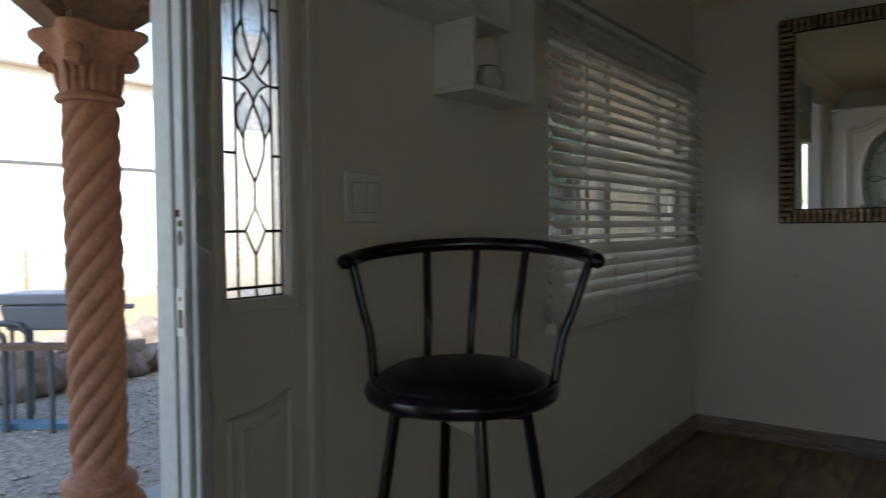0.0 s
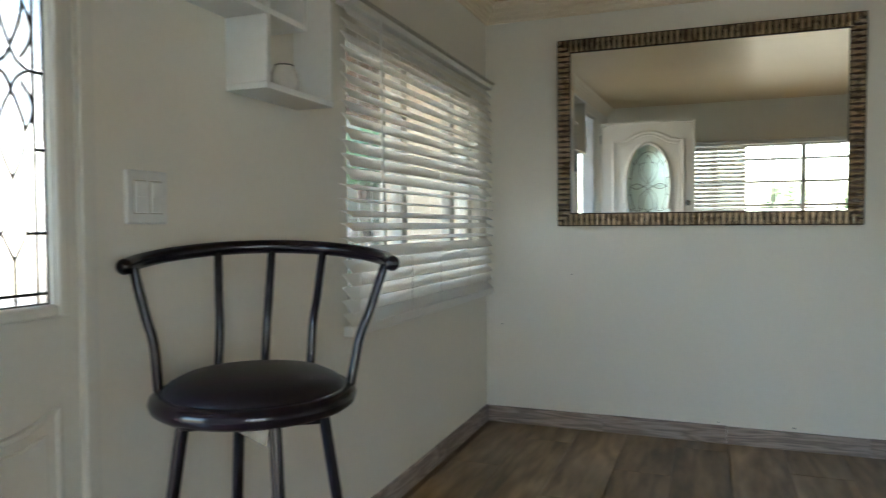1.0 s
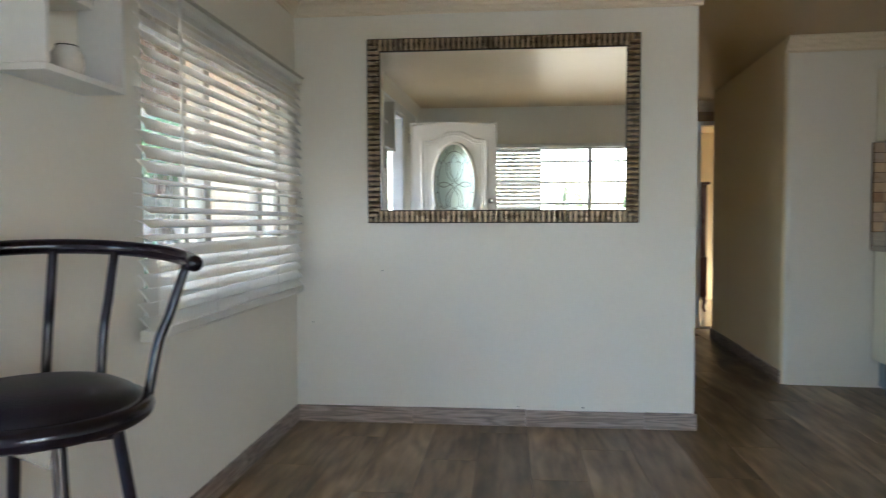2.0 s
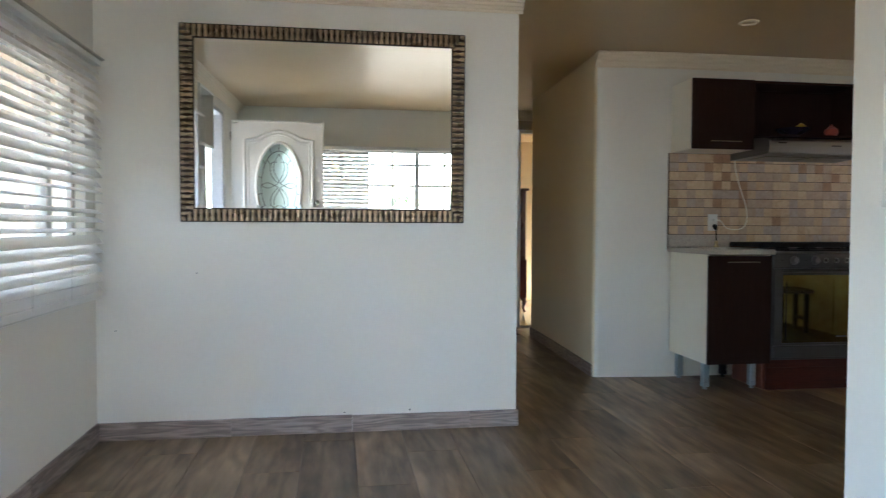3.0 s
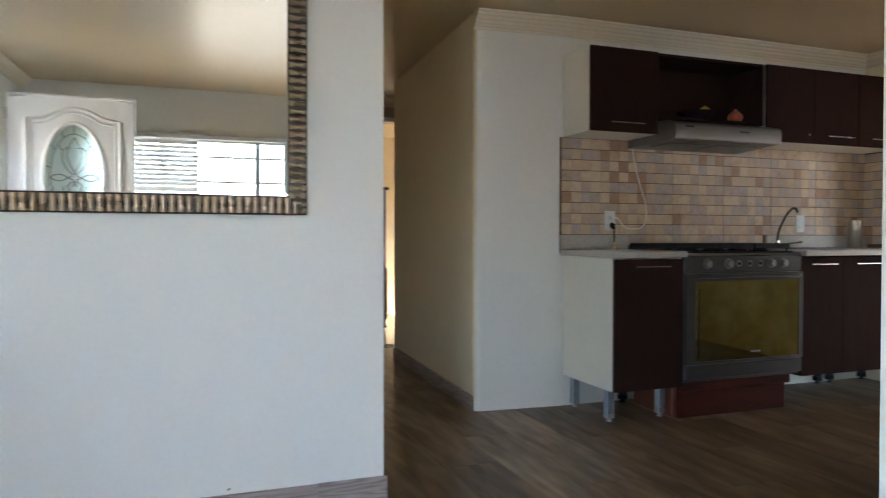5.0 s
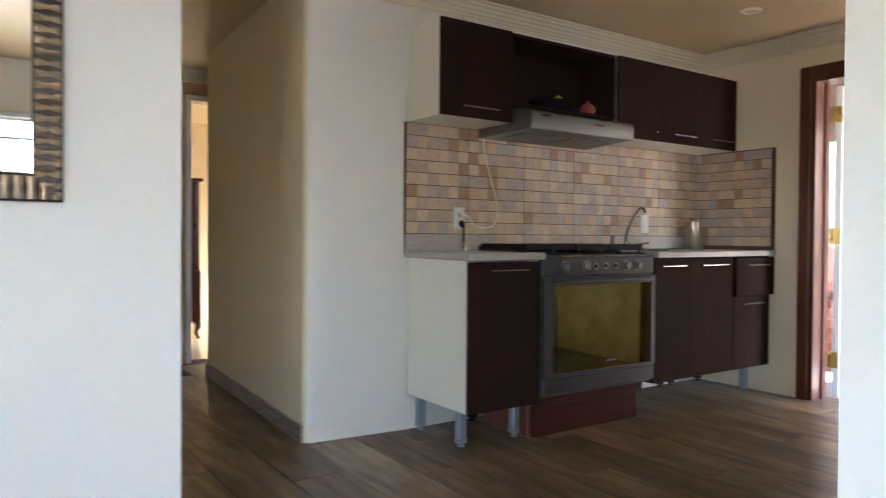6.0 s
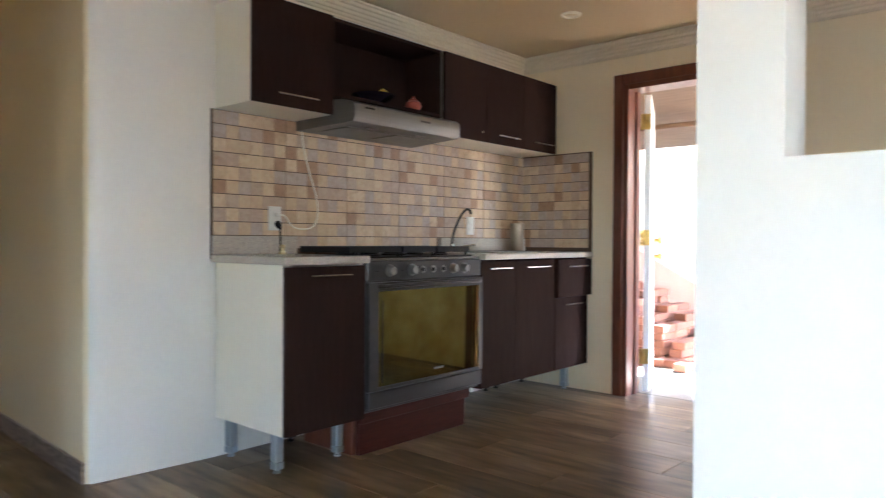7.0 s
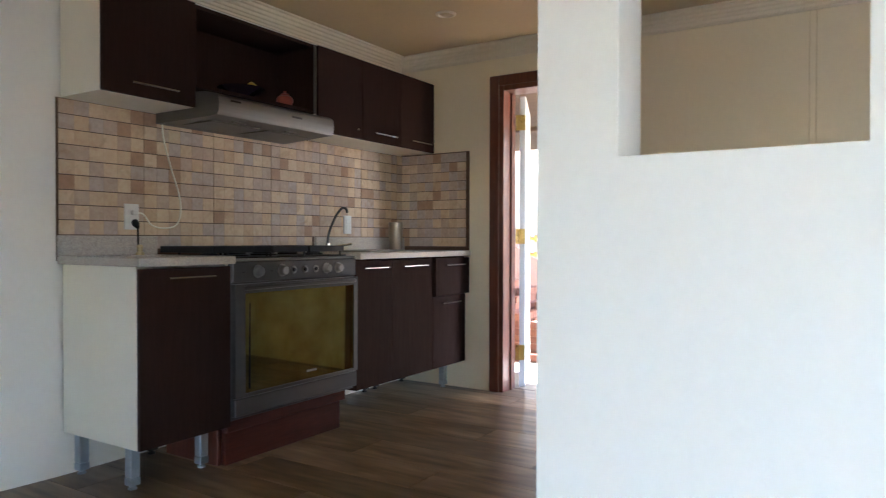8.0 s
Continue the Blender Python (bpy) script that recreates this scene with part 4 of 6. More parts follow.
def stove():
    t = thing("gas_stove", "grey steel gas stove with amber oven window", "stove")
    x0, x1, yf, yb = 6.264, 7.086, 8.722, 9.205
    part("body", box(x0, yf, 0.205, x1, yb, 0.893, 0.003), GREYSTEEL, t)
    part("top_plate", box(x0 - 0.002, yf - 0.010, 0.8935, x1 + 0.002, yb, 0.905, 0.004), STEEL, t)
    pn = part("control_panel", box(x0, yf - 0.016, 0.802, x1, yf - 0.0005, 0.8925, 0.004), GREYSTEEL, t)
    for k, (x, r) in enumerate(((6.406, 0.023), (6.554, 0.023), (6.856, 0.021), (6.945, 0.021))):
        kb = part("knob", lathe([(r + 0.006, 0), (r + 0.006, 0.004), (r, 0.006), (r * 0.92, 0.022), (r * 0.75, 0.026), (0, 0.026)], 20), STEEL, pn, "round steel knob", True)
        kb.matrix_basis = pose(x, yf - 0.016, 0.848, 90, 0, 0)
    for x in (6.628, 6.703, 6.778):
        part("button_rim", lathe([(0.018, 0), (0.018, 0.004), (0.012, 0.005), (0.012, 0.001), (0, 0.001)], 16), STEEL, pn, "", True).matrix_basis = pose(x, yf - 0.016, 0.848, 90, 0, 0)
        part("button", lathe([(0.009, 0), (0.009, 0.007), (0, 0.008)], 12), IRON, pn, "black", True).matrix_basis = pose(x, yf - 0.017, 0.848, 90, 0, 0)
    for x in (6.315, 6.480):
        part("dial_mark", box(x, yf - 0.0168, 0.846, x + 0.016, yf - 0.0162, 0.849), IRON, pn)
    d = part("oven_door", wall_mesh("y", yf - 0.030, yf - 0.001, x0 + 0.002, x1 - 0.002, 0.304, 0.796, [(6.322, 7.056, 0.318, 0.756)]), GREYSTEEL, t)
    pane = box(6.323, yf - 0.026, 0.319, 7.055, yf - 0.018, 0.755, 0.001)
    for v in pane.verts:
        v.co.y -= (v.co.z - 0.537) * 0.0085
    part("oven_window", pane, AMBER, d, "amber reflecting glass with baked-on stains")
    part("window_trim", box(6.346, yf - 0.0275, 0.336, 6.352, yf - 0.0262, 0.751), IRON, d)
    hb = smooth_line([(6.315, yf - 0.032, 0.778), (6.36, yf - 0.058, 0.780), (6.68, yf - 0.064, 0.784), (7.0, yf - 0.058, 0.780), (7.045, yf - 0.032, 0.778)], 6)
    part("oven_handle", tube(hb, 0.010, 8), GREYSTEEL, d, "bowed steel bar", True)
    part("badge", box(6.705, yf - 0.0272, 0.352, 6.775, yf - 0.0262, 0.362), STEEL, d, "small plain maker's badge")
    part("drawer_front", box(x0 + 0.002, yf - 0.026, 0.222, x1 - 0.002, yf - 0.001, 0.299, 0.004), GREYSTEEL, t)
    part("rear_rail", box(6.60, yb - 0.05, 0.9055, x1, yb - 0.03, 0.932, 0.004), STEEL, t, "folded steel lid edge")
    part("burner_pan", box(x0 + 0.02, yf + 0.03, 0.9055, x1 - 0.02, yb - 0.06, 0.912, 0.003), IRON, t, "black enamel")
    for x, y, r in ((6.42, 8.86, 0.042), (6.42, 9.05, 0.034), (6.675, 8.955, 0.055), (6.93, 8.86, 0.034), (6.93, 9.05, 0.042)):
        b = part("burner", lathe([(r + 0.012, 0.0), (r + 0.012, 0.008), (r, 0.010), (r, 0.018), (r * 0.9, 0.022), (0, 0.023)], 20, at=(x, y, 0.9125)), IRON, t, "", True)
    for a, b in ((6.214, 6.545), (6.555, 6.795), (6.805, 7.065)):
        g = bmesh.new()
        z = 0.953
        for y in (8.775, 9.125):
            box(a, y - 0.007, z - 0.022, b, y + 0.007, z + 0.006, 0.002, g)
        for x in (a + 0.007, b - 0.007):
            box(x - 0.007, 8.7825, z - 0.022, x + 0.007, 9.1175, z + 0.006, 0.002, g)
        for q in range(1, 5):
            y = 8.775 + 0.07 * q
            box(a + 0.0145, y - 0.005, z - 0.010, b - 0.0145, y + 0.005, z + 0.005, 0.002, g)
        box((a + b) / 2 - 0.005, 8.7825, z - 0.012, (a + b) / 2 + 0.005, 9.1175, z + 0.0045, 0.002, g)
        for x in (max(a + 0.007, 6.30), b - 0.007):
            for y in (8.79, 9.11):
                tube([(x, y, 0.912), (x, y, z)], 0.006, 6, g)
        part("pan_grate", g, IRON, t, "black cast-iron")
    return t


stove()
pl = thing("stove_plinth", "red-brown wooden platform under the stove", "plinth")
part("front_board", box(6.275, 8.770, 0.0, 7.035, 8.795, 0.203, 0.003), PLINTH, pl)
# Sides take a lighter wood for the light that falls on them.
part("side_board", box(6.255, 8.796, 0.0, 6.280, 9.15, 0.203, 0.003), REDWOOD, pl, "orange-brown board, lighter for the light on its side")
part("side_board", box(7.012, 8.796, 0.0, 7.035, 9.15, 0.203, 0.003), REDWOOD, pl)
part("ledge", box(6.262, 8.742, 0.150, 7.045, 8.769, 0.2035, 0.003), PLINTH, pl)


def wall_unit(x0, x1, doors, label, niche=False):
    t = thing("wall_cabinet", label, "cabinet", group="kitchen wall cabinets")
    z0, z1, yf, yb = 1.577, 2.040, 8.958, 9.234
    inside = WENGE if niche else CREAM
    zb = 1.672 if niche else z0
    part("side_panel", box(x0, yf, zb, x0 + 0.016, yb, z1, 0.001), inside, t)
    part("side_panel", box(x1 - 0.016, yf, zb, x1, yb, z1, 0.001), inside, t)
    part("bottom_panel", box(x0 + 0.0165, yf, zb, x1 - 0.0165, yb, zb + 0.016), inside, t)
    part("top_panel", box(x0 + 0.0165, yf, z1 - 0.016, x1 - 0.0165, yb, z1), inside, t)
    part("back_panel", box(x0 + 0.0165, yb - 0.005, zb + 0.0165, x1 - 0.0165, yb, z1 - 0.0165), inside, t)
    for a, b, h in doors:
        d = part("door", box(a + 0.0015, yf - 0.018, z0 + 0.001, b - 0.0015, yf - 0.0008, z1, 0.0012), WENGE, t, "dark wenge laminate")
        if h:
            bar_handle(d, h[0], h[1], yf - 0.018, 1.626)
        else:
            part("knob", lathe([(0.006, 0), (0.007, 0.010), (0, 0.012)], 10), CHROME, d).matrix_basis = pose(b - 0.05, yf - 0.018, 1.63, 90, 0, 0)
    if niche:
        part("front_edge", box(x1 - 0.016, yf - 0.004, zb, x1, yf - 0.0005, z1), STEEL, t, "pale edge strip")
    return t


wall_unit(5.820, 6.262, [(5.820, 6.262, (5.935, 6.155))], "wall cabinet with wenge door and cream side")
wall_unit(6.264, 7.052, [], "open dark wenge shelf box above the cooker hood", True)
wall_unit(7.054, 8.200, [(7.054, 7.435, None), (7.435, 7.815, (7.525, 7.745)), (7.815, 8.200, (7.905, 8.130))], "three-door wenge wall cabinet")


HOODSTEEL = material("satin_steel", (0.25, 0.24, 0.222), 0.46, metal=0.85, second=(0.21, 0.20, 0.185), scale=3, fine=40, stretch=(1, 1, 30), bump=0.04)


def cooker_hood():
    t = thing("cooker_hood", "slim brushed steel cooker hood", "hood")
    x0, x1 = 6.266, 7.086
    side = [(9.232, 1.530), (8.905, 1.545), (8.862, 1.548), (8.850, 1.562), (8.846, 1.600), (8.852, 1.628), (8.872, 1.643), (8.935, 1.658), (9.232, 1.670)]
    bm = bmesh.new()
    a = [bm.verts.new((x0 + (0.045 if y < 8.95 else 0.0), y, z)) for y, z in side]
    b = [bm.verts.new((x1 - (0.012 if y < 8.95 else 0.0), y, z)) for y, z in side]
    n = len(side)
    for k in range(n):
        bm.faces.new((a[k], a[(k + 1) % n], b[(k + 1) % n], b[k]))
    bm.faces.new(a[::-1]); bm.faces.new(b)
    bmesh.ops.bevel(bm, geom=[e for e in bm.edges if len(e.link_faces) == 2 and e.calc_face_angle() > 0.9], offset=0.006, segments=2, affect="EDGES", profile=0.5)
    part("shell", bm, HOODSTEEL, t, "", True)
    for x in (6.36, 6.70):
        part("filter", box(x, 8.955, 1.532, x + 0.29, 9.18, 1.5375, 0.002), HOODSTEEL, t, "grease filter")
        part("filter_latch", box(x + 0.10, 8.925, 1.537, x + 0.18, 8.943, 1.5445, 0.002), STEEL, t)
    part("slider", box(6.375, 8.8445, 1.612, 6.435, 8.8475, 1.620, 0.001), IRON, t, "black switch strip")
    part("badge", box(6.760, 8.8435, 1.596, 6.83, 8.846, 1.606), GREYSTEEL, t, "small plain maker's badge")


cooker_hood()


def outlet(x, z, label, plug):
    t = thing("wall_outlet", label, "outlet", (x, 9.2345, z), group="kitchen outlets")
    part("plate", box(-0.036, -0.007, -0.058, 0.036, 0, 0.058, 0.003, segments=2), PLASTIC, t)
    part("socket", box(-0.017, -0.0095, 0.006, 0.017, -0.0072, 0.034, 0.002), PLASTIC, t)
    part("socket", box(-0.017, -0.0095, -0.034, 0.017, -0.0072, -0.006, 0.002), PLASTIC, t)
    return t


outlet(6.138, 1.092, "white double wall outlet with two plugs in it", True)
outlet(7.640, 1.085, "white wall outlet on the tiles", False)
pg = thing("plug_and_cable", "black plug with a short black cable", "plug")
part("plug", lathe([(0.010, 0), (0.015, 0.006), (0.016, 0.022), (0.010, 0.036), (0.006, 0.046), (0, 0.047)], 14), IRON, pg, "", True).matrix_basis = pose(6.145, 9.222, 1.075, 140, 0, 0)
part("cable", tube(smooth_line([(6.145, 9.195, 1.042), (6.147, 9.196, 1.0), (6.15, 9.20, 0.96), (6.152, 9.204, 0.923)], 5), 0.0042, 8), IRON, pg, "", True)
hc = thing("hood_cable", "thin cream cable hanging from the cooker hood", "cable")
part("cable", tube(smooth_line([(6.295, 9.226, 1.540), (6.305, 9.228, 1.46), (6.345, 9.229, 1.33), (6.388, 9.229, 1.21), (6.398, 9.229, 1.12), (6.372, 9.228, 1.06), (6.31, 9.227, 1.043), (6.24, 9.226, 1.055), (6.19, 9.222, 1.105), (6.145, 9.215, 1.108)], 8), 0.0036, 8), CREAM, hc, "", True)
part("plug", box(6.128, 9.205, 1.100, 6.158, 9.2255, 1.122, 0.004), PLASTIC, hc)
tagged(part("brass_cap", lathe([(0.018, 0), (0.018, 0.012), (0.011, 0.016), (0.011, 0.030), (0.015, 0.034), (0.010, 0.046), (0, 0.047)], 16, at=(6.105, 9.12, 0.9202)), material("pale_brass", (0.62, 0.50, 0.28), 0.3, metal=0.8), None, "", True), "small pale brass cap standing on the worktop", "cap")

fa = thing("faucet", "bent dark steel kitchen faucet", "faucet")
part("base", lathe([(0.026, 0), (0.026, 0.01), (0.016, 0.02), (0.016, 0.05), (0, 0.052)], 18, at=(7.315, 9.10, 0.9205)), CHROME, fa, "", True)
part("spout", tube(smooth_line([(7.305, 9.10, 0.955), (7.314, 9.095, 1.03), (7.345, 9.075, 1.12), (7.370, 9.06, 1.163), (7.386, 9.05, 1.178), (7.402, 9.04, 1.172), (7.408, 9.036, 1.150)], 6), 0.0075, 10), GREYSTEEL, fa, "", True)
part("lever", tube([(7.36, 9.09, 0.95), (7.44, 9.03, 0.965)], 0.006, 8), CHROME, fa)
part("lever_base", lathe([(0.018, 0), (0.018, 0.02), (0.010, 0.034), (0, 0.035)], 14, at=(7.375, 9.10, 0.9205)), CHROME, fa, "", True)
sk = thing("sink", "steel sink rim set in the worktop", "sink")
part("rim", tube([(7.30, 8.78, 0.922), (7.80, 8.78, 0.922), (7.80, 9.16, 0.922), (7.30, 9.16, 0.922)], 0.006, 8, closed=True), STEEL, sk)
part("basin", box(7.304, 8.784, 0.9202, 7.796, 9.156, 0.9225), STEEL, sk)
cn = thing("canister", "tall brushed metal canister on the worktop", "canister")
part("body", lathe([(0.043, 0), (0.045, 0.004), (0.047, 0.185), (0.044, 0.188), (0.042, 0.180), (0.041, 0.02), (0, 0.02)], 28, at=(8.02, 9.13, 0.9202)), material("brushed_bronze", (0.36, 0.29, 0.22), 0.32, metal=0.85, scale=3, fine=60, stretch=(1, 1, 0.2), bump=0.05), cn, "", True)

DARKBOWL = material("dark_bowl_glaze", (0.03, 0.02, 0.035), 0.25)
tagged(part("fruit_bowl", lathe([(0.035, 0), (0.04, 0.003), (0.09, 0.028), (0.115, 0.050), (0.111, 0.052), (0.085, 0.032), (0.03, 0.010), (0, 0.009)], 32, at=(6.62, 9.055, 1.6885)), DARKBOWL, None, "", True), "dark glazed bowl on the open shelf", "bowl")
lm = lathe([(0, 0), (0.012, 0.002), (0.028, 0.013), (0.034, 0.031), (0.028, 0.049), (0.013, 0.060), (0.006, 0.066), (0, 0.067)], 18)
tagged(part("lemon", lm, material("lemon_skin", (0.75, 0.52, 0.03), 0.4, second=(0.62, 0.42, 0.02), fine=200, bump=0.3), None, "", True), "yellow lemon in the dark bowl", "fruit").matrix_basis = pose(6.665, 9.03, 1.711)
pv = thing("red_jar", "small red lidded clay jar on the open shelf", "jar")
part("body", lathe([(0.022, 0), (0.036, 0.010), (0.045, 0.030), (0.040, 0.050), (0.026, 0.060), (0, 0.061)], 22, at=(6.895, 9.03, 1.6885)), material("red_clay", (0.36, 0.065, 0.03), 0.45, bump=0.1), pv, "", True)
part("lid", lathe([(0.024, 0.061), (0.022, 0.068), (0.008, 0.074), (0.009, 0.084), (0, 0.086)], 18, at=(6.895, 9.03, 1.6885)), material("red_clay_lid", (0.33, 0.06, 0.03), 0.4), pv, "", True)

for x, y in ((7.56, 8.445), (5.90, 8.445)):
    dl = thing("downlight", "small round recessed ceiling light, off", "ceiling light", (x, y, CEILING - 0.0005), group="recessed ceiling lights")
    part("rim", lathe([(0.058, 0), (0.058, -0.006), (0.044, -0.010), (0.040, -0.002), (0.040, 0)], 28), CROWN, dl, "", True)
    part("lens", lathe([(0.039, -0.001), (0.030, -0.0035), (0, -0.0045)], 24), CEIL, dl, "", True)


def low_stool(x, y):
    """Small dark stool by the door wall, seen in the oven's glass."""
    t = thing("low_stool", "low dark wooden stool standing near the wall", "stool", (x, y, 0), 12)
    part("seat", box(-0.17, -0.17, 0.385, 0.17, 0.17, 0.425, 0.010, segments=2), DARKSTAIN, t)
    for a in (-0.12, 0.12):
        for b in (-0.12, 0.12):
            part("leg", box(a - 0.019, b - 0.019, 0.0, a + 0.019, b + 0.019, 0.3845, 0.003), DARKSTAIN, t)
        part("stretcher", box(a - 0.012, -0.100, 0.12, a + 0.012, 0.100, 0.15, 0.002), DARKSTAIN, t)


DARKSTAIN = material("dark_stained_wood", (0.030, 0.017, 0.012), 0.45, second=(0.018, 0.010, 0.008), scale=4, fine=30, stretch=(8, 8, 1), bump=0.06)
low_stool(7.93, 6.45)

# ---- back door ----
def back_door_frame():
    t = thing("door_2", "red-brown varnished wooden door frame", "door frame", kind="structure")
    y0, y1, z1 = KDOOR[0], KDOOR[1], KDOOR[3]
    part("jamb", box(XE - 0.004, y1 - 0.034, 0.0, XE + 0.170, y1 - 0.001, z1 - 0.001, 0.002), REDWOOD, t)
    part("jamb", box(XE - 0.004, y0 + 0.001, 0.0, XE + 0.170, y0 + 0.034, z1 - 0.001, 0.002), REDWOOD, t)
    part("head", box(XE - 0.004, y0 + 0.035, z1 - 0.035, XE + 0.170, y1 - 0.035, z1 - 0.001, 0.002), REDWOOD, t)
    part("casing", box(XE - 0.018, y1 - 0.004, 0.0, XE - 0.0045, y1 + 0.062, z1 + 0.062, 0.004), REDWOOD, t)
    part("casing", box(XE - 0.018, y0 - 0.062, 0.0, XE - 0.0045, y0 + 0.004, z1 + 0.062, 0.004), REDWOOD, t)
    part("casing", box(XE - 0.018, y0 + 0.0045, z1 - 0.004, XE - 0.0045, y1 - 0.0045, z1 + 0.062, 0.004), REDWOOD, t)
    part("stop", box(XE + 0.095, y1 - 0.046, 0.0, XE + 0.115, y1 - 0.0345, z1 - 0.036, 0.001), REDWOOD, t)


back_door_frame()
BRASS = material("brass", (0.70, 0.48, 0.14), 0.28, metal=1.0, second=(0.5, 0.33, 0.09), bump=0.05)
bd = thing("back_door", "white painted back door swung wide open outward", "door", (XE + 0.185, KDOOR[1] - 0.080, 0.0), 23)
part("leaf", box(0.0, -0.020, 0.012, 0.74, 0.020, 1.945, 0.003), WHITE, bd)
for a, b in ((0.15, 0.85), (1.05, 1.80)):
    part("panel", box(0.12, -0.026, a, 0.62, -0.0205, b, 0.005), WHITE, bd)
    part("panel", box(0.12, 0.0205, a, 0.62, 0.026, b, 0.005), WHITE, bd)
for z in (0.19, 0.965, 1.72):
    hg = part("hinge", box(-0.0025, -0.017, z, -0.0005, 0.045, z + 0.10), BRASS, bd, "brass butt hinge")
    part("pin", tube([(-0.006, 0.022, z), (-0.006, 0.022, z + 0.10)], 0.006, 8), BRASS, hg, "", True)
for z, r in ((1.0, 0.026), (0.88, 0.020)):
    part("door_knob", lathe([(0.030, 0), (0.030, 0.005), (0.011, 0.010), (0.011, 0.030), (r, 0.038), (r + 0.003, 0.052), (r * 0.6, 0.062), (0, 0.064)], 20), BRASS, bd, "", True).matrix_basis = pose(0.68, -0.020, z, 90, 0, 0)

# ---- hall and far room ----
dh = thing("door_3", "white painted door frame at the end of the hall", "door frame", kind="structure")
for a in ((5.355, 0, 5.399, 2.07), (6.121, 0, 6.160, 2.07)):
    part("casing", box(a[0], HALL_END - 0.014, a[1], a[2], HALL_END - 0.001, a[3], 0.003), WHITE, dh)
part("casing", box(5.3995, HALL_END - 0.014, 2.031, 6.1205, HALL_END - 0.001, 2.07, 0.003), WHITE, dh)


def dresser():
    t = thing("dresser", "dark mahogany dresser on curved cabriole legs", "dresser")
    MAHOG = material("mahogany", (0.075, 0.016, 0.010), 0.3, second=(0.035, 0.008, 0.006), scale=3, fine=20, stretch=(1, 8, 1), bump=0.05, coat=0.3)
    x0, x1, y0, y1 = 5.02, 5.79, 12.95, 13.40
    part("body", box(x0, y0, 0.66, x1, y1, 1.50, 0.006), MAHOG, t)
    part("top", box(x0 - 0.03, y0 - 0.03, 1.5005, x1 + 0.03, y1 + 0.02, 1.53, 0.008), MAHOG, t)
    part("base", box(x0 - 0.012, y0 - 0.012, 0.18, x1 + 0.012, y1, 0.6595, 0.008), MAHOG, t)
    for z in (0.70, 0.97, 1.24):
        d = part("drawer_front", box(x0 + 0.03, y0 - 0.014, z, x1 - 0.03, y0 - 0.0005, z + 0.23, 0.004), MAHOG, t)
        part("pull", tube(smooth_line([(5.36, y0 - 0.014, z + 0.12), (5.38, y0 - 0.035, z + 0.11), (5.46, y0 - 0.035, z + 0.11), (5.48, y0 - 0.014, z + 0.12)], 4), 0.004, 6), BRASS, d)
    for x, s in ((x0 + 0.03, -1), (x1 - 0.03, 1)):
        for y in (y0 + 0.03, y1 - 0.04):
            part("leg", tube(smooth_line([(x, y, 0.19), (x + 0.022 * s, y, 0.14), (x + 0.008 * s, y, 0.07), (x + 0.03 * s, y, 0.012)], 5), [0.032] * 4 + [0.028] * 4 + [0.020] * 4 + [0.016] * 3 + [0.022], 10), MAHOG, t, "", True)


dresser()
setting("floor_far_room", box(XW, HALL_END + 0.12, -0.005, XE, NORTH, 0.002), material("cream_tile", (0.55, 0.47, 0.34), 0.18, second=(0.48, 0.40, 0.28), scale=3, bump=0.02), "glossy cream tile floor")

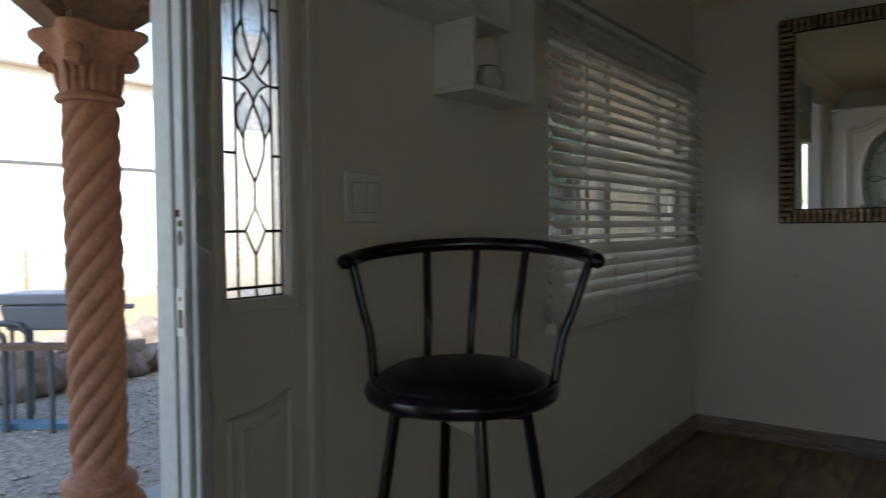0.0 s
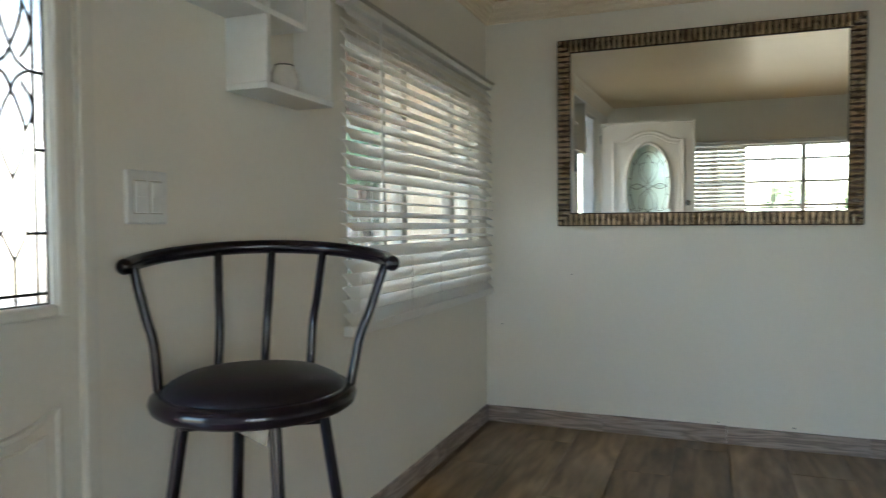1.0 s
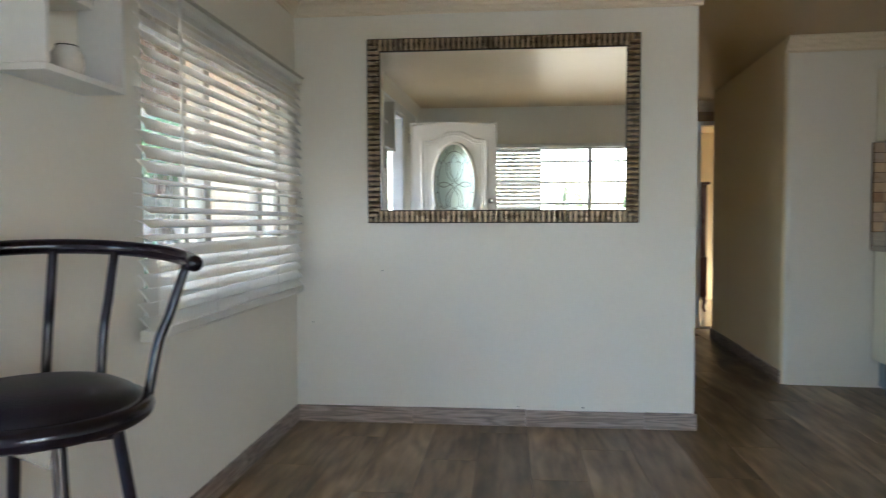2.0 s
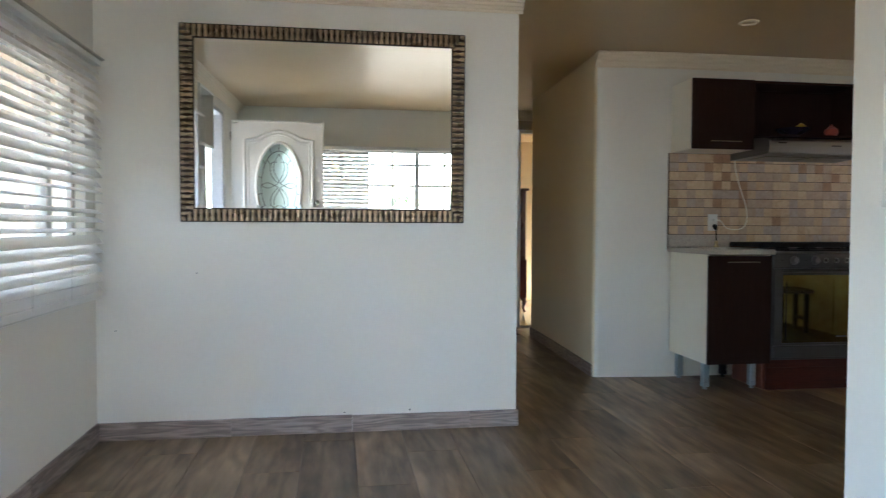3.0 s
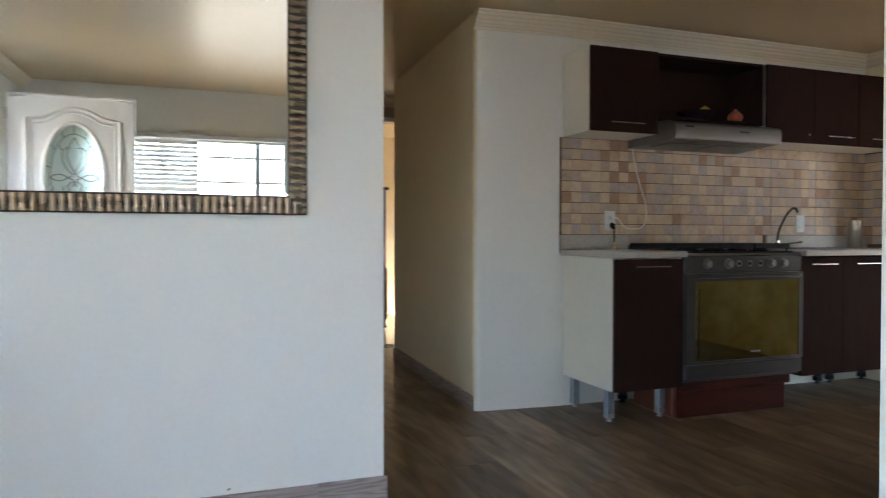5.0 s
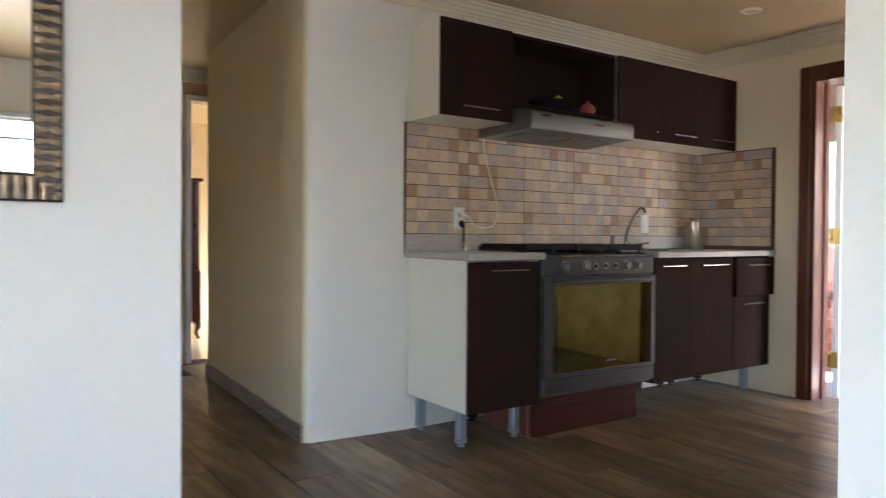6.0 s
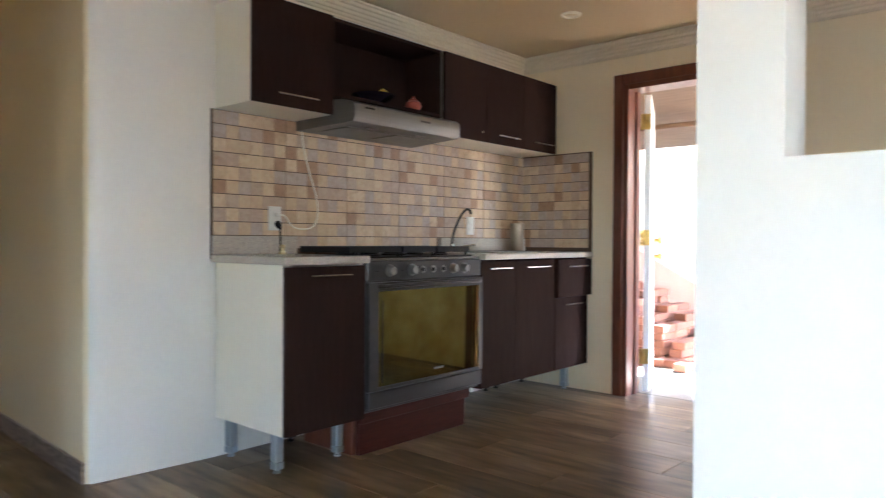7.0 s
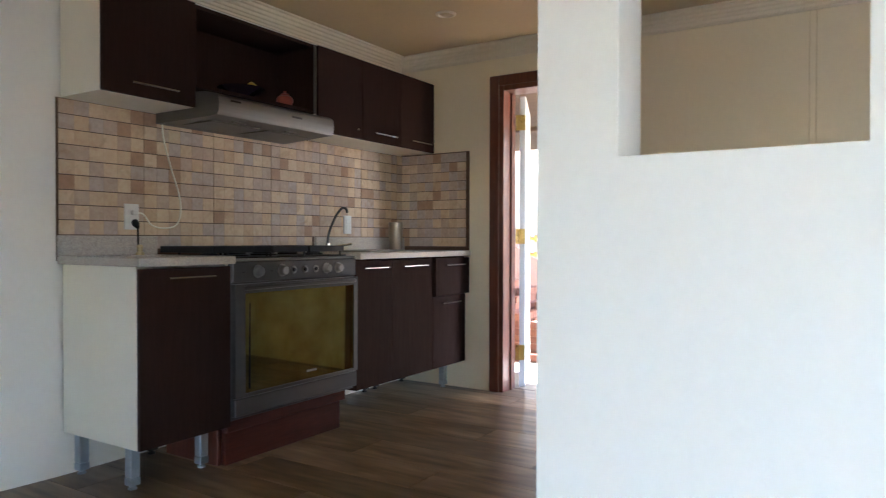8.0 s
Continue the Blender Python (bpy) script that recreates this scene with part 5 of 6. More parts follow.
# ---- front yard, west ----
def twisted_column(x, y):
    t = thing("porch_column", "carved reddish stone column with a twisted shaft", "column", (x, y, -0.10))
    prof = [(0.0, 0.0), (0.190, 0.0), (0.190, 0.10), (0.178, 0.115), (0.165, 0.12), (0.160, 0.16), (0.150, 0.19), (0.128, 0.215), (0.122, 0.235), (0.130, 0.250), (0.128, 0.270), (0.112, 0.285), (0.098, 0.295), (0, 0.296)]
    part("base", lathe(prof, 40), CLAY, t, "", True)
    bm = bmesh.new()
    n, m, z0, z1 = 72, 150, 0.29, 1.64
    rings = []
    for i in range(m + 1):
        z = z0 + (z1 - z0) * i / m
        fade = min(1.0, (z - z0) / 0.08, (z1 - z) / 0.05)
        ring = []
        for k in range(n):
            a = 2 * math.pi * k / n
            rope = abs(math.sin(3.5 * a - 33.5 * z))
            r = 0.0765 + (0.0225 * rope ** 0.75) * fade + 0.012 * (1 - fade) + 0.0012 * noise.noise((math.cos(a) * 6, math.sin(a) * 6, z * 9))
            ring.append(bm.verts.new((r * math.cos(a), r * math.sin(a), z)))
        rings.append(ring)
    for a, b in zip(rings, rings[1:]):
        for k in range(n):
            bm.faces.new((a[k], a[(k + 1) % n], b[(k + 1) % n], b[k]))
    bm.faces.new(rings[0][::-1]); bm.faces.new(rings[-1])
    part("shaft", bm, CLAY, t, "spiral rope carving", True)
    part("neck_ring", lathe([(0.095, 1.622), (0.112, 1.626), (0.119, 1.637), (0.112, 1.650), (0.097, 1.655)], 36), CLAY, t, "", True)
    # capital: round neck that spreads into a four-cornered lip with hollow sides
    rows = [(1.650, 0.096, 0.096), (1.70, 0.099, 0.101), (1.745, 0.102, 0.108), (1.775, 0.104, 0.125), (1.800, 0.106, 0.152), (1.825, 0.110, 0.182), (1.842, 0.117, 0.205), (1.856, 0.124, 0.222), (1.872, 0.124, 0.224), (1.880, 0.116, 0.212)]
    bm = bmesh.new()
    rings = []
    for z, side, tip in rows:
        ring = []
        for k in range(64):
            a = 2 * math.pi * k / 64
            r = side + 0.83 * (tip - side) * abs(math.sin(2 * a)) ** 2.6
            r += 0.003 * noise.noise((math.cos(a) * 9, math.sin(a) * 9, z * 30))
            ring.append(bm.verts.new((r * math.cos(a), r * math.sin(a), z)))
        rings.append(ring)
    for p, q in zip(rings, rings[1:]):
        for k in range(64):
            bm.faces.new((p[k], p[(k + 1) % 64], q[(k + 1) % 64], q[k]))
    bm.faces.new(rings[0][::-1]); bm.faces.new(rings[-1])
    part("capital", bm, CLAY, t, "", True)
    for k in range(4):
        turn = 45 + 90 * k
        a = radians(turn)
        d, side = Vector((math.cos(a), math.sin(a), 0)), Vector((-math.sin(a), math.cos(a), 0))
        bm = lathe([(0, -0.022), (0.034, -0.022), (0.040, -0.016), (0.040, 0.016), (0.034, 0.022), (0, 0.022)], 20)
        bm.transform(Matrix.Translation(d * 0.130 + Vector((0, 0, 1.776))) @ Matrix.Rotation(a, 4, "Z") @ Matrix.Rotation(radians(90), 4, "X"))
        for e in (-1, 1):
            pts = []
            for q in range(26):
                w, rr = -0.6 + q / 25 * 3.2 * math.pi, 0.034 * (1 - q / 29)
                pts.append(d * (0.130 + rr * math.cos(w)) + Vector((0, 0, 1.776 + rr * math.sin(w))) + side * 0.022 * e)
            tube(pts, [0.0065 * (1 - q / 50) for q in range(26)], 6, bm)
        part("volute", bm, CLAY, t, "scrolled corner", True)
        for off in (-0.42, -0.14, 0.14, 0.42):
            e = Vector((math.cos(a + off), math.sin(a + off), 0))
            leaf = smooth_line([e * 0.099 + Vector((0, 0, 1.66)), e * 0.103 + Vector((0, 0, 1.70)), e * 0.108 + Vector((0, 0, 1.735)), e * 0.118 + Vector((0, 0, 1.758))], 4)
            part("acanthus_leaf", tube(leaf, [0.005 + 0.006 * math.sin(math.pi * q / (len(leaf) - 1)) for q in range(len(leaf))], 6), CLAY, t, "", True)
    return t


twisted_column(0.965, 5.775)
OLDWOOD = material("old_timber", (0.20, 0.115, 0.065), 0.8, second=(0.10, 0.055, 0.03), scale=4, fine=24, stretch=(8, 1, 8), amount=0.9, bump=0.4, vary=0.2)
pr = thing("porch_roof", "rough brown timber porch roof", "porch roof", kind="structure")
part("beam", box(0.885, 2.6, 1.906, 1.045, 11.5, 2.035, 0.012), OLDWOOD, pr)
part("bracket", prism([(0.855, 5.665), (1.075, 5.665), (1.075, 5.885), (0.855, 5.885)], 1.7805, 1.815), OLDWOOD, pr)
for u, lift in ((-1, 0.0), (1, 0.02), (-0.45, 0.03), (0.5, 0.05)):
    part("brace", tube([(0.965, 5.775 + 0.05 * u, 1.80 + lift * 0.3), (0.965 + 0.10 * (1 - abs(u)), 5.775 + 0.30 * u, 1.97 + lift)], 0.085, 4), OLDWOOD, pr)
for k in range(12):
    y = 2.8 + k * 0.79
    part("rafter", tube([(0.35, y, 2.085), (XW - 0.17, y, 2.33)], 0.045, 4), OLDWOOD, pr)
pm = finish("roof_board", box(-0.105, -3.5, -0.010, 0.105, 5.55, 0.010, 0.003), OLDWOOD)
for k in range(9):
    ob = new("roof_board", pm)
    ob.parent = pr
    x = 0.40 + k * 0.222
    ob.matrix_basis = pose(x, 6.0, 2.155 + (x - 0.35) * 0.118, 0, -7.5, 0)

setting("porch_slab", box(0.55, 2.5, -0.14, XW - 0.12, 9.1, -0.085), material("worn_concrete", (0.36, 0.34, 0.31), 0.85, second=(0.26, 0.24, 0.22), scale=3, fine=40, bump=0.4), "worn grey concrete porch floor")

ROCK = material("field_stone", (0.25, 0.20, 0.165), 0.85, second=(0.14, 0.11, 0.09), scale=3, fine=30, amount=0.9, bump=0.6, vary=0.2)


def boulder_mesh(seed):
    bm = bmesh.new()
    bmesh.ops.create_icosphere(bm, subdivisions=3, radius=1)
    for v in bm.verts:
        d = v.co.normalized()
        k = 0.80 + 0.35 * noise.noise(d * 1.3 + Vector((seed * 7.1, 0, 0))) + 0.10 * noise.noise(d * 4 + Vector((0, seed * 3.3, 0)))
        v.co = d * k
        for axis_ in range(3):
            v.co[axis_] = max(-0.72, min(0.72, v.co[axis_]))
    return finish("boulder", bm, ROCK, True)


boulders = [boulder_mesh(k) for k in range(5)]
rng = random.Random(11)


def boulder(x, y, z, r, k):
    ob = tagged(new("boulder", boulders[k % 5]), "rough brown field stone on the ground", "boulder", "stones by the fence")
    ob.matrix_basis = pose(x, y, z, rng.uniform(-15, 15), rng.uniform(-15, 15), rng.uniform(0, 360)) @ Matrix.Diagonal((r, r * rng.uniform(0.75, 1.1), r * rng.uniform(0.7, 0.95), 1))


for k in range(26):
    u = k / 25
    x, y = -1.62 - 0.45 * u + rng.uniform(-0.15, 0.15), 5.0 + 3.6 * u
    r = rng.uniform(0.20, 0.34)
    boulder(x, y, -0.10 + r * 0.5, r, k)
    if k % 2:
        r2 = rng.uniform(0.15, 0.24)
        boulder(x + rng.uniform(-0.2, 0.1), y + rng.uniform(-0.1, 0.1), -0.10 + r + r2 * 0.35, r2, k + 2)


def pebbles():
    """Loose pebbles lying on the gravel yard."""
    rp = random.Random(31)
    verts, faces = [], []
    base = [(1, 0, 0), (-0.9, 0.1, 0), (0, 1, 0.1), (0.1, -0.9, 0), (0, 0, 0.75), (0, 0, -0.6)]
    tris = [(0, 2, 4), (2, 1, 4), (1, 3, 4), (3, 0, 4), (2, 0, 5), (1, 2, 5), (3, 1, 5), (0, 3, 5)]
    for k in range(5200):
        x, y = rp.uniform(-2.3, 0.5), rp.uniform(4.6, 8.6)
        if noise.noise((x * 0.9, y * 0.9, 4.0)) < rp.uniform(-0.35, 0.25):
            continue
        r = 0.006 + 0.022 * rp.random() ** 3
        turn, flat = rp.uniform(0, 6.28), rp.uniform(0.5, 0.9)
        o = len(verts)
        for a, b, c in base:
            a, b, c = a * rp.uniform(0.8, 1.2), b * rp.uniform(0.6, 1.0), c * flat
            verts.append((x + r * (a * math.cos(turn) - b * math.sin(turn)), y + r * (a * math.sin(turn) + b * math.cos(turn)), -0.0905 + r * c + r * 0.25))
        faces += [tuple(o + q for q in f) for f in tris]
    me = bpy.data.meshes.new("pebbles")
    me.from_pydata(verts, [], faces)
    me.materials.append(PEBBLE)
    tagged(new("pebbles", me), "loose grey and tan pebbles on the gravel", "pebbles", kind="stuff")


PEBBLE = material("pebble_stone", (0.50, 0.43, 0.35), 0.9, second=(0.22, 0.18, 0.145), scale=7, fine=30, amount=0.9, bump=0.3)
pebbles()


def pipe_stand():
    t = thing("metal_stand", "grey tubular steel stand with a wooden rail", "stand")
    GREYPAINT = material("grey_painted_steel", (0.075, 0.08, 0.085), 0.5, second=(0.05, 0.05, 0.055), fine=80, bump=0.1)
    along = Vector((0.798, 0.6015, 0))
    for p in (Vector((-1.04, 6.36, 0)), Vector((-0.96, 6.20, 0))):
        q = [p + Vector((0, 0, -0.09)), p + Vector((0, 0, 0.40)), p - along * 0.03 + Vector((0, 0, 0.48)), p - along * 0.10 + Vector((0, 0, 0.515)), p - along * 0.5 + Vector((0, 0, 0.52))]
        part("hoop", tube(smooth_line(q, 5), 0.019, 8), GREYPAINT, t, "", True)
    a, b = Vector((-1.20, 5.99, 0.40)), Vector((-0.60, 6.44, 0.40))
    n = Vector((-0.6015, 0.798, 0)) * 0.05
    part("rail", prism([(a + n).to_2d()[:], (a - n).to_2d()[:], (b - n).to_2d()[:], (b + n).to_2d()[:]], 0.395, 0.425), OLDWOOD, t, "weathered wooden rail")
    for p in (Vector((-0.72, 6.35, 0)), Vector((-1.10, 6.065, 0))):
        part("upright", tube([p + Vector((0, 0, -0.09)), p + Vector((0, 0, 0.394))], 0.016, 8), GREYPAINT, t, "", True)
    a, b = Vector((-1.35, 6.02, 0)), Vector((-0.70, 6.51, 0))
    part("foot_bar", prism([(a + n).to_2d()[:], (a - n).to_2d()[:], (b - n).to_2d()[:], (b + n).to_2d()[:]], -0.0915, -0.055), material("blue_painted_steel", (0.08, 0.17, 0.24), 0.5), t, "blue painted bar")
    return t


pipe_stand()
bn = thing("plastic_trough", "long grey plastic trough with a flat lid on thin legs", "trough", (-0.98, 6.58, 0.0), -53)
TUB = material("grey_plastic", (0.14, 0.15, 0.165), 0.5, second=(0.11, 0.12, 0.13), bump=0.1)
bm = box(-0.15, -0.35, 0.47, 0.15, 0.26, 0.63, 0.02, segments=2)
for v in bm.verts:
    if v.co.z < 0.54:
        v.co.x *= 0.85; v.co.y *= 0.94
part("tub", bm, TUB, bn)
part("lid", box(-0.17, -0.37, 0.6305, 0.17, 0.28, 0.695, 0.012, segments=2), TUB, bn, "flat grey lid")
part("bar", tube([(0, -0.40, 0.60), (0, 0.40, 0.60)], 0.016, 8), TUB, bn)
for yy in (-0.30, 0.21):
    for xx in (-0.10, 0.10):
        part("leg", tube([(xx, yy, -0.091), (xx, yy, 0.475)], 0.014, 8), TUB, bn)


def chain_fence():
    t = thing("chain_link_fence", "rusty chain-link fence behind the stones", "fence")
    WIRE = material("rusty_wire", (0.30, 0.22, 0.15), 0.6, metal=0.5, bump=0.0)
    p0, p1, h = Vector((-3.0, 5.6, -0.1)), Vector((-3.8, 10.6, -0.1)), 0.95
    for k in range(4):
        p = p0.lerp(p1, k / 3)
        part("post", tube([p, p + Vector((0, 0, h + 0.05))], 0.022, 8), WIRE, t)
    part("top_wire", tube([p0 + Vector((0, 0, h)), p1 + Vector((0, 0, h))], 0.006, 6), WIRE, t)
    bm = bmesh.new()
    n = 60
    for k in range(-11, n):
        for s in (1, -1):
            a, b = k / n, (k + 11) / n
            lo, hi = (a, b) if s == 1 else (b, a)
            za, zb = 0.0, h
            if lo < 0 or hi < 0 or lo > 1 or hi > 1:
                continue
            tube([p0.lerp(p1, lo) + Vector((0, 0, za)), p0.lerp(p1, hi) + Vector((0, 0, zb))], 0.0022, 3, bm, caps=False)
    part("mesh", bm, WIRE, t, "diamond wire mesh", kind="stuff")


chain_fence()
SUNWALL = material("sunlit_plaster", (0.80, 0.77, 0.71), 0.85, second=(0.70, 0.66, 0.60), scale=0.7, fine=12, bump=0.2)


def neighbour_house():
    t = thing("neighbour_house", "large pale plastered house in full sun", "house")
    part("wall", box(-15.0, 2.0, -0.1, -9.5, 26.0, 3.9), SUNWALL, t)
    part("roof", prism([(-15.3, 1.7), (-9.2, 1.7), (-9.2, 26.3), (-15.3, 26.3)], 3.901, 4.02), material("roof_felt", (0.42, 0.38, 0.34), 0.9), t)
    part("vent", box(-9.5, 7.1, 2.45, -9.46, 7.22, 2.75), GROUT, t, "small wall vent")
    part("band", box(-9.5, 2.0, 2.235, -9.46, 26.0, 2.285, 0.004), material("grey_band", (0.06, 0.06, 0.065), 0.7), t, "thin grey conduit")
    return t


neighbour_house()
sl = thing("slope", "dry sandy bank behind the fence", "bank", kind="structure")
part("bank", prism([(-9.4, 2.0), (-4.2, 4.6), (-4.9, 14.0), (-9.4, 26.0)], -0.101, 0.28), material("dry_soil", (0.38, 0.285, 0.19), 0.95, second=(0.25, 0.18, 0.115), scale=3, fine=40, bump=0.7), sl)

# ---- planting and stone wall outside the blind ----
LEAF = material("leaf", (0.075, 0.16, 0.035), 0.5, second=(0.03, 0.08, 0.02), scale=9, fine=40, amount=0.9, bump=0.1)
def bush(x, y, z, r, seed, count, label):
    t = thing("bush", label, "bush", (x, y, z))
    rg = random.Random(seed)
    for k in range(6):
        a = rg.uniform(0, 6.28)
        part("stem", tube(smooth_line([(0.02 * math.cos(a), 0.02 * math.sin(a), 0), (0.2 * r * math.cos(a), 0.2 * r * math.sin(a), r * 0.7), (0.6 * r * math.cos(a + 0.3), 0.6 * r * math.sin(a + 0.3), r * rg.uniform(1.0, 1.5))], 4), [0.02 * r * 2 * (1 - q / 11) for q in range(9)], 5), OLDWOOD, t)
    bm = bmesh.new()
    for k in range(count):
        d = Vector((rg.gauss(0, 1), rg.gauss(0, 1), rg.gauss(0, 1))).normalized() * r * rg.uniform(0.35, 1.0) ** 0.5
        d *= 0.8 + 0.35 * noise.noise(d * 3 + Vector((seed, 0, 0)))
        c = d + Vector((0, 0, r * 1.05))
        u = Vector((rg.gauss(0, 1), rg.gauss(0, 1), rg.gauss(0, 1))).normalized()
        v = u.orthogonal().normalized()
        l_, w_ = rg.uniform(0.03, 0.055), rg.uniform(0.012, 0.022)
        vs = [bm.verts.new(c + u * a + v * b + u.cross(v) * h) for a, b, h in ((-l_, 0, 0), (0, -w_, 0.006), (l_, 0, 0), (0, w_, 0.006))]
        bm.faces.new(vs)
    part("leaves", bm, LEAF, t, "small green leaves", kind="stuff")


bush(0.95, 9.9, -0.10, 0.56, 3, 1900, "green leafy shrub by the stone wall")
bush(-0.3, 9.9, -0.10, 0.55, 5, 1800, "green leafy shrub by the stone wall")
bush(-1.2, 11.6, -0.10, 0.6, 8, 1600, "green leafy shrub by the stone wall")
bush(5.75, -13.0, -0.1, 0.92, 21, 2600, "green leafy tree top beyond the window")
swt = thing("stone_wall", "dry retaining wall of pale field stones", "stone wall")
rk = random.Random(5)
PALE = material("pale_stone", (0.27, 0.215, 0.155), 0.85, second=(0.11, 0.085, 0.06), scale=3, fine=30, amount=0.9, bump=0.6, vary=0.2)
pale = boulders[0].copy(); pale.materials.clear(); pale.materials.append(PALE)
pale2 = boulders[3].copy(); pale2.materials.clear(); pale2.materials.append(PALE)
for row in range(5):
    for k in range(18):
        ob = new("stone", pale if (k + row) % 2 else pale2)
        ob.parent = swt
        ob.matrix_basis = pose(2.1 - k * 0.34 - 0.17 * (row % 2), 11.6 + 0.05 * row + rk.uniform(-0.05, 0.05), 0.03 + row * 0.235, rk.uniform(0, 20), rk.uniform(0, 20), rk.uniform(0, 360)) @ Matrix.Diagonal((0.245, 0.22, 0.185, 1))
HILL = material("dry_hillside", (0.10, 0.078, 0.045), 0.95, second=(0.035, 0.042, 0.018), scale=1.2, fine=14, amount=0.9, bump=0.8)
hl = thing("hillside", "dry brown hillside above the stone wall", "hillside", kind="structure")
bm = bmesh.new()
rows = []
for i in range(25):
    u = i / 24
    rows.append([bm.verts.new((2.15 - 0.5 * k, 11.7 + 5.0 * u + 0.2 * noise.noise((k * 0.7, u * 4, 0)), 1.05 + 3.6 * u ** 0.8 + 0.30 * noise.noise((k * 0.5, u * 5, 3)) * (u > 0))) for k in range(15)])
for a, b in zip(rows, rows[1:]):
    for k in range(14):
        bm.faces.new((a[k], a[k + 1], b[k + 1], b[k]))
lo_ = [bm.verts.new((v.co.x, v.co.y, -0.1)) for v in rows[0]]
for k in range(14):
    bm.faces.new((lo_[k], lo_[k + 1], rows[0][k + 1], rows[0][k]))
part("slope", bm, HILL, hl, "", True)
for k in range(9):
    x_, u_ = 1.8 - 0.72 * k, 0.10 + 0.13 * (k % 3)
    bush(x_, 11.95 + 3.6 * (k % 3) / 2, 1.15 + 3.6 * (max(0.0, (0.25 + 3.6 * (k % 3) / 2) / 5.0)) ** 0.8 - 0.12, 0.38 + 0.12 * (k % 2), 40 + k, 900, "green and yellowish shrub on the hillside")

# ---- back yard, east ----
setting("patio", box(XE + 0.20, 4.0, -0.16, 14.0, 14.0, -0.02), material("dusty_concrete", (0.25, 0.21, 0.17), 0.9, second=(0.18, 0.15, 0.12), scale=3, fine=40, bump=0.4), "dusty concrete patio in the sun")
BRICK = material("red_brick", (0.30, 0.125, 0.075), 0.85, second=(0.22, 0.085, 0.05), scale=8, fine=60, amount=0.8, bump=0.4, vary=0.22)
bp = thing("brick_pile", "loose stack of red clay bricks", "brick pile")
bmesh_ = finish("brick", box(-0.115, -0.055, -0.030, 0.115, 0.055, 0.030, 0.004), BRICK)
rb = random.Random(9)
for lay in range(10):
    for k in range(5):
        for j in range(4):
            if lay > 9 - 1.6 * k + (1 if j > 1 else 0) or lay > 8 and rb.random() < 0.4:
                continue
            ob = new("brick", bmesh_)
            ob.parent = bp
            ob.matrix_basis = pose(9.80 + j * 0.245 + rb.uniform(-0.012, 0.012), 9.42 - k * 0.18 + rb.uniform(-0.015, 0.015), 0.012 + lay * 0.062, 0, 0, rb.uniform(-7, 7))
for k in range(6):
    ob = new("brick", bmesh_)
    ob.parent = bp
    ob.matrix_basis = pose(9.55 + rb.uniform(-0.1, 0.25), 8.55 + k * 0.16, 0.012, rb.uniform(-4, 4), 0, rb.uniform(0, 180))
# Height is made up, to cut the sky light through the door.
setting("wall_garden", wall_mesh("x", 12.6, 12.8, 1.0, 19.0, -0.1, 2.9), PLASTER, "pale garden wall, raised to block sky light")
RAMP = material("pink_plaster", (0.66, 0.42, 0.36), 0.85, bump=0.3)
rm = thing("stair_side", "sloping pink plastered stair wall", "stair wall", kind="structure")
bm = bmesh.new()
pts = [(10.9, 9.9, -0.02), (10.9, 8.2, -0.02), (10.9, 8.2, 0.12), (10.9, 9.9, 1.05)]
f = bm.faces.new([bm.verts.new(p) for p in pts])
ex = bmesh.ops.extrude_face_region(bm, geom=[f])
for v in ex["geom"]:
    if isinstance(v, bmesh.types.BMVert):
        v.co.x += 0.18
part("slope_wall", bm, RAMP, rm)
SOFFIT = material("dark_soffit_boards", (0.15, 0.085, 0.04), 0.8, second=(0.09, 0.05, 0.024), scale=4, fine=24, stretch=(8, 1, 8), amount=0.9, bump=0.3)
setting("trim_door_head", box(XE + 0.105, KDOOR[0] + 0.003, 1.972, XE + 0.166, KDOOR[1] - 0.003, 1.9895), REDWOOD, "red-brown wood lining over the back door")
pa = thing("patio_roof", "brown timber patio roof with a curved pale awning", "patio roof", kind="structure")
part("soffit", box(XE + 0.17, 5.0, 2.10, 11.0, 12.5, 2.16, 0.004), SOFFIT, pa)
# This outer length is unseen, added to shade the brick pile.
part("soffit", box(11.001, 8.0, 2.10, 12.1, 12.5, 2.16, 0.004), SOFFIT, pa)
part("beam", box(9.9, 6.0, 1.96, 10.02, 12.5, 2.0, 0.006), OLDWOOD, pa)
for y in (6.2, 12.3):
    part("post", box(9.91, y - 0.05, -0.02, 10.01, y + 0.05, 1.959, 0.006), OLDWOOD, pa)
bm = bmesh.new()
arch = [(9.9 + 0.0, 7.0 + 3.6 * k / 16, 2.0 + 0.22 * math.sin(math.pi * k / 16)) for k in range(17)]
lo = [bm.verts.new(p) for p in arch]
hi = [bm.verts.new((p[0] + 0.8, p[1], p[2])) for p in arch]
for k in range(16):
    bm.faces.new((lo[k], lo[k + 1], hi[k + 1], hi[k]))
ex = bmesh.ops.extrude_face_region(bm, geom=bm.faces[:])
for v in ex["geom"]:
    if isinstance(v, bmesh.types.BMVert):
        v.co.z += 0.03
part("awning", bm, material("weathered_sheet", (0.30, 0.27, 0.23), 0.7, second=(0.22, 0.19, 0.16), bump=0.2), pa, "curved pale sheet", True)
for y in (7.05, 10.55):
    part("awning_post", tube([(10.65, y, -0.02), (10.65, y, 2.0)], 0.03, 8), OLDWOOD, pa)

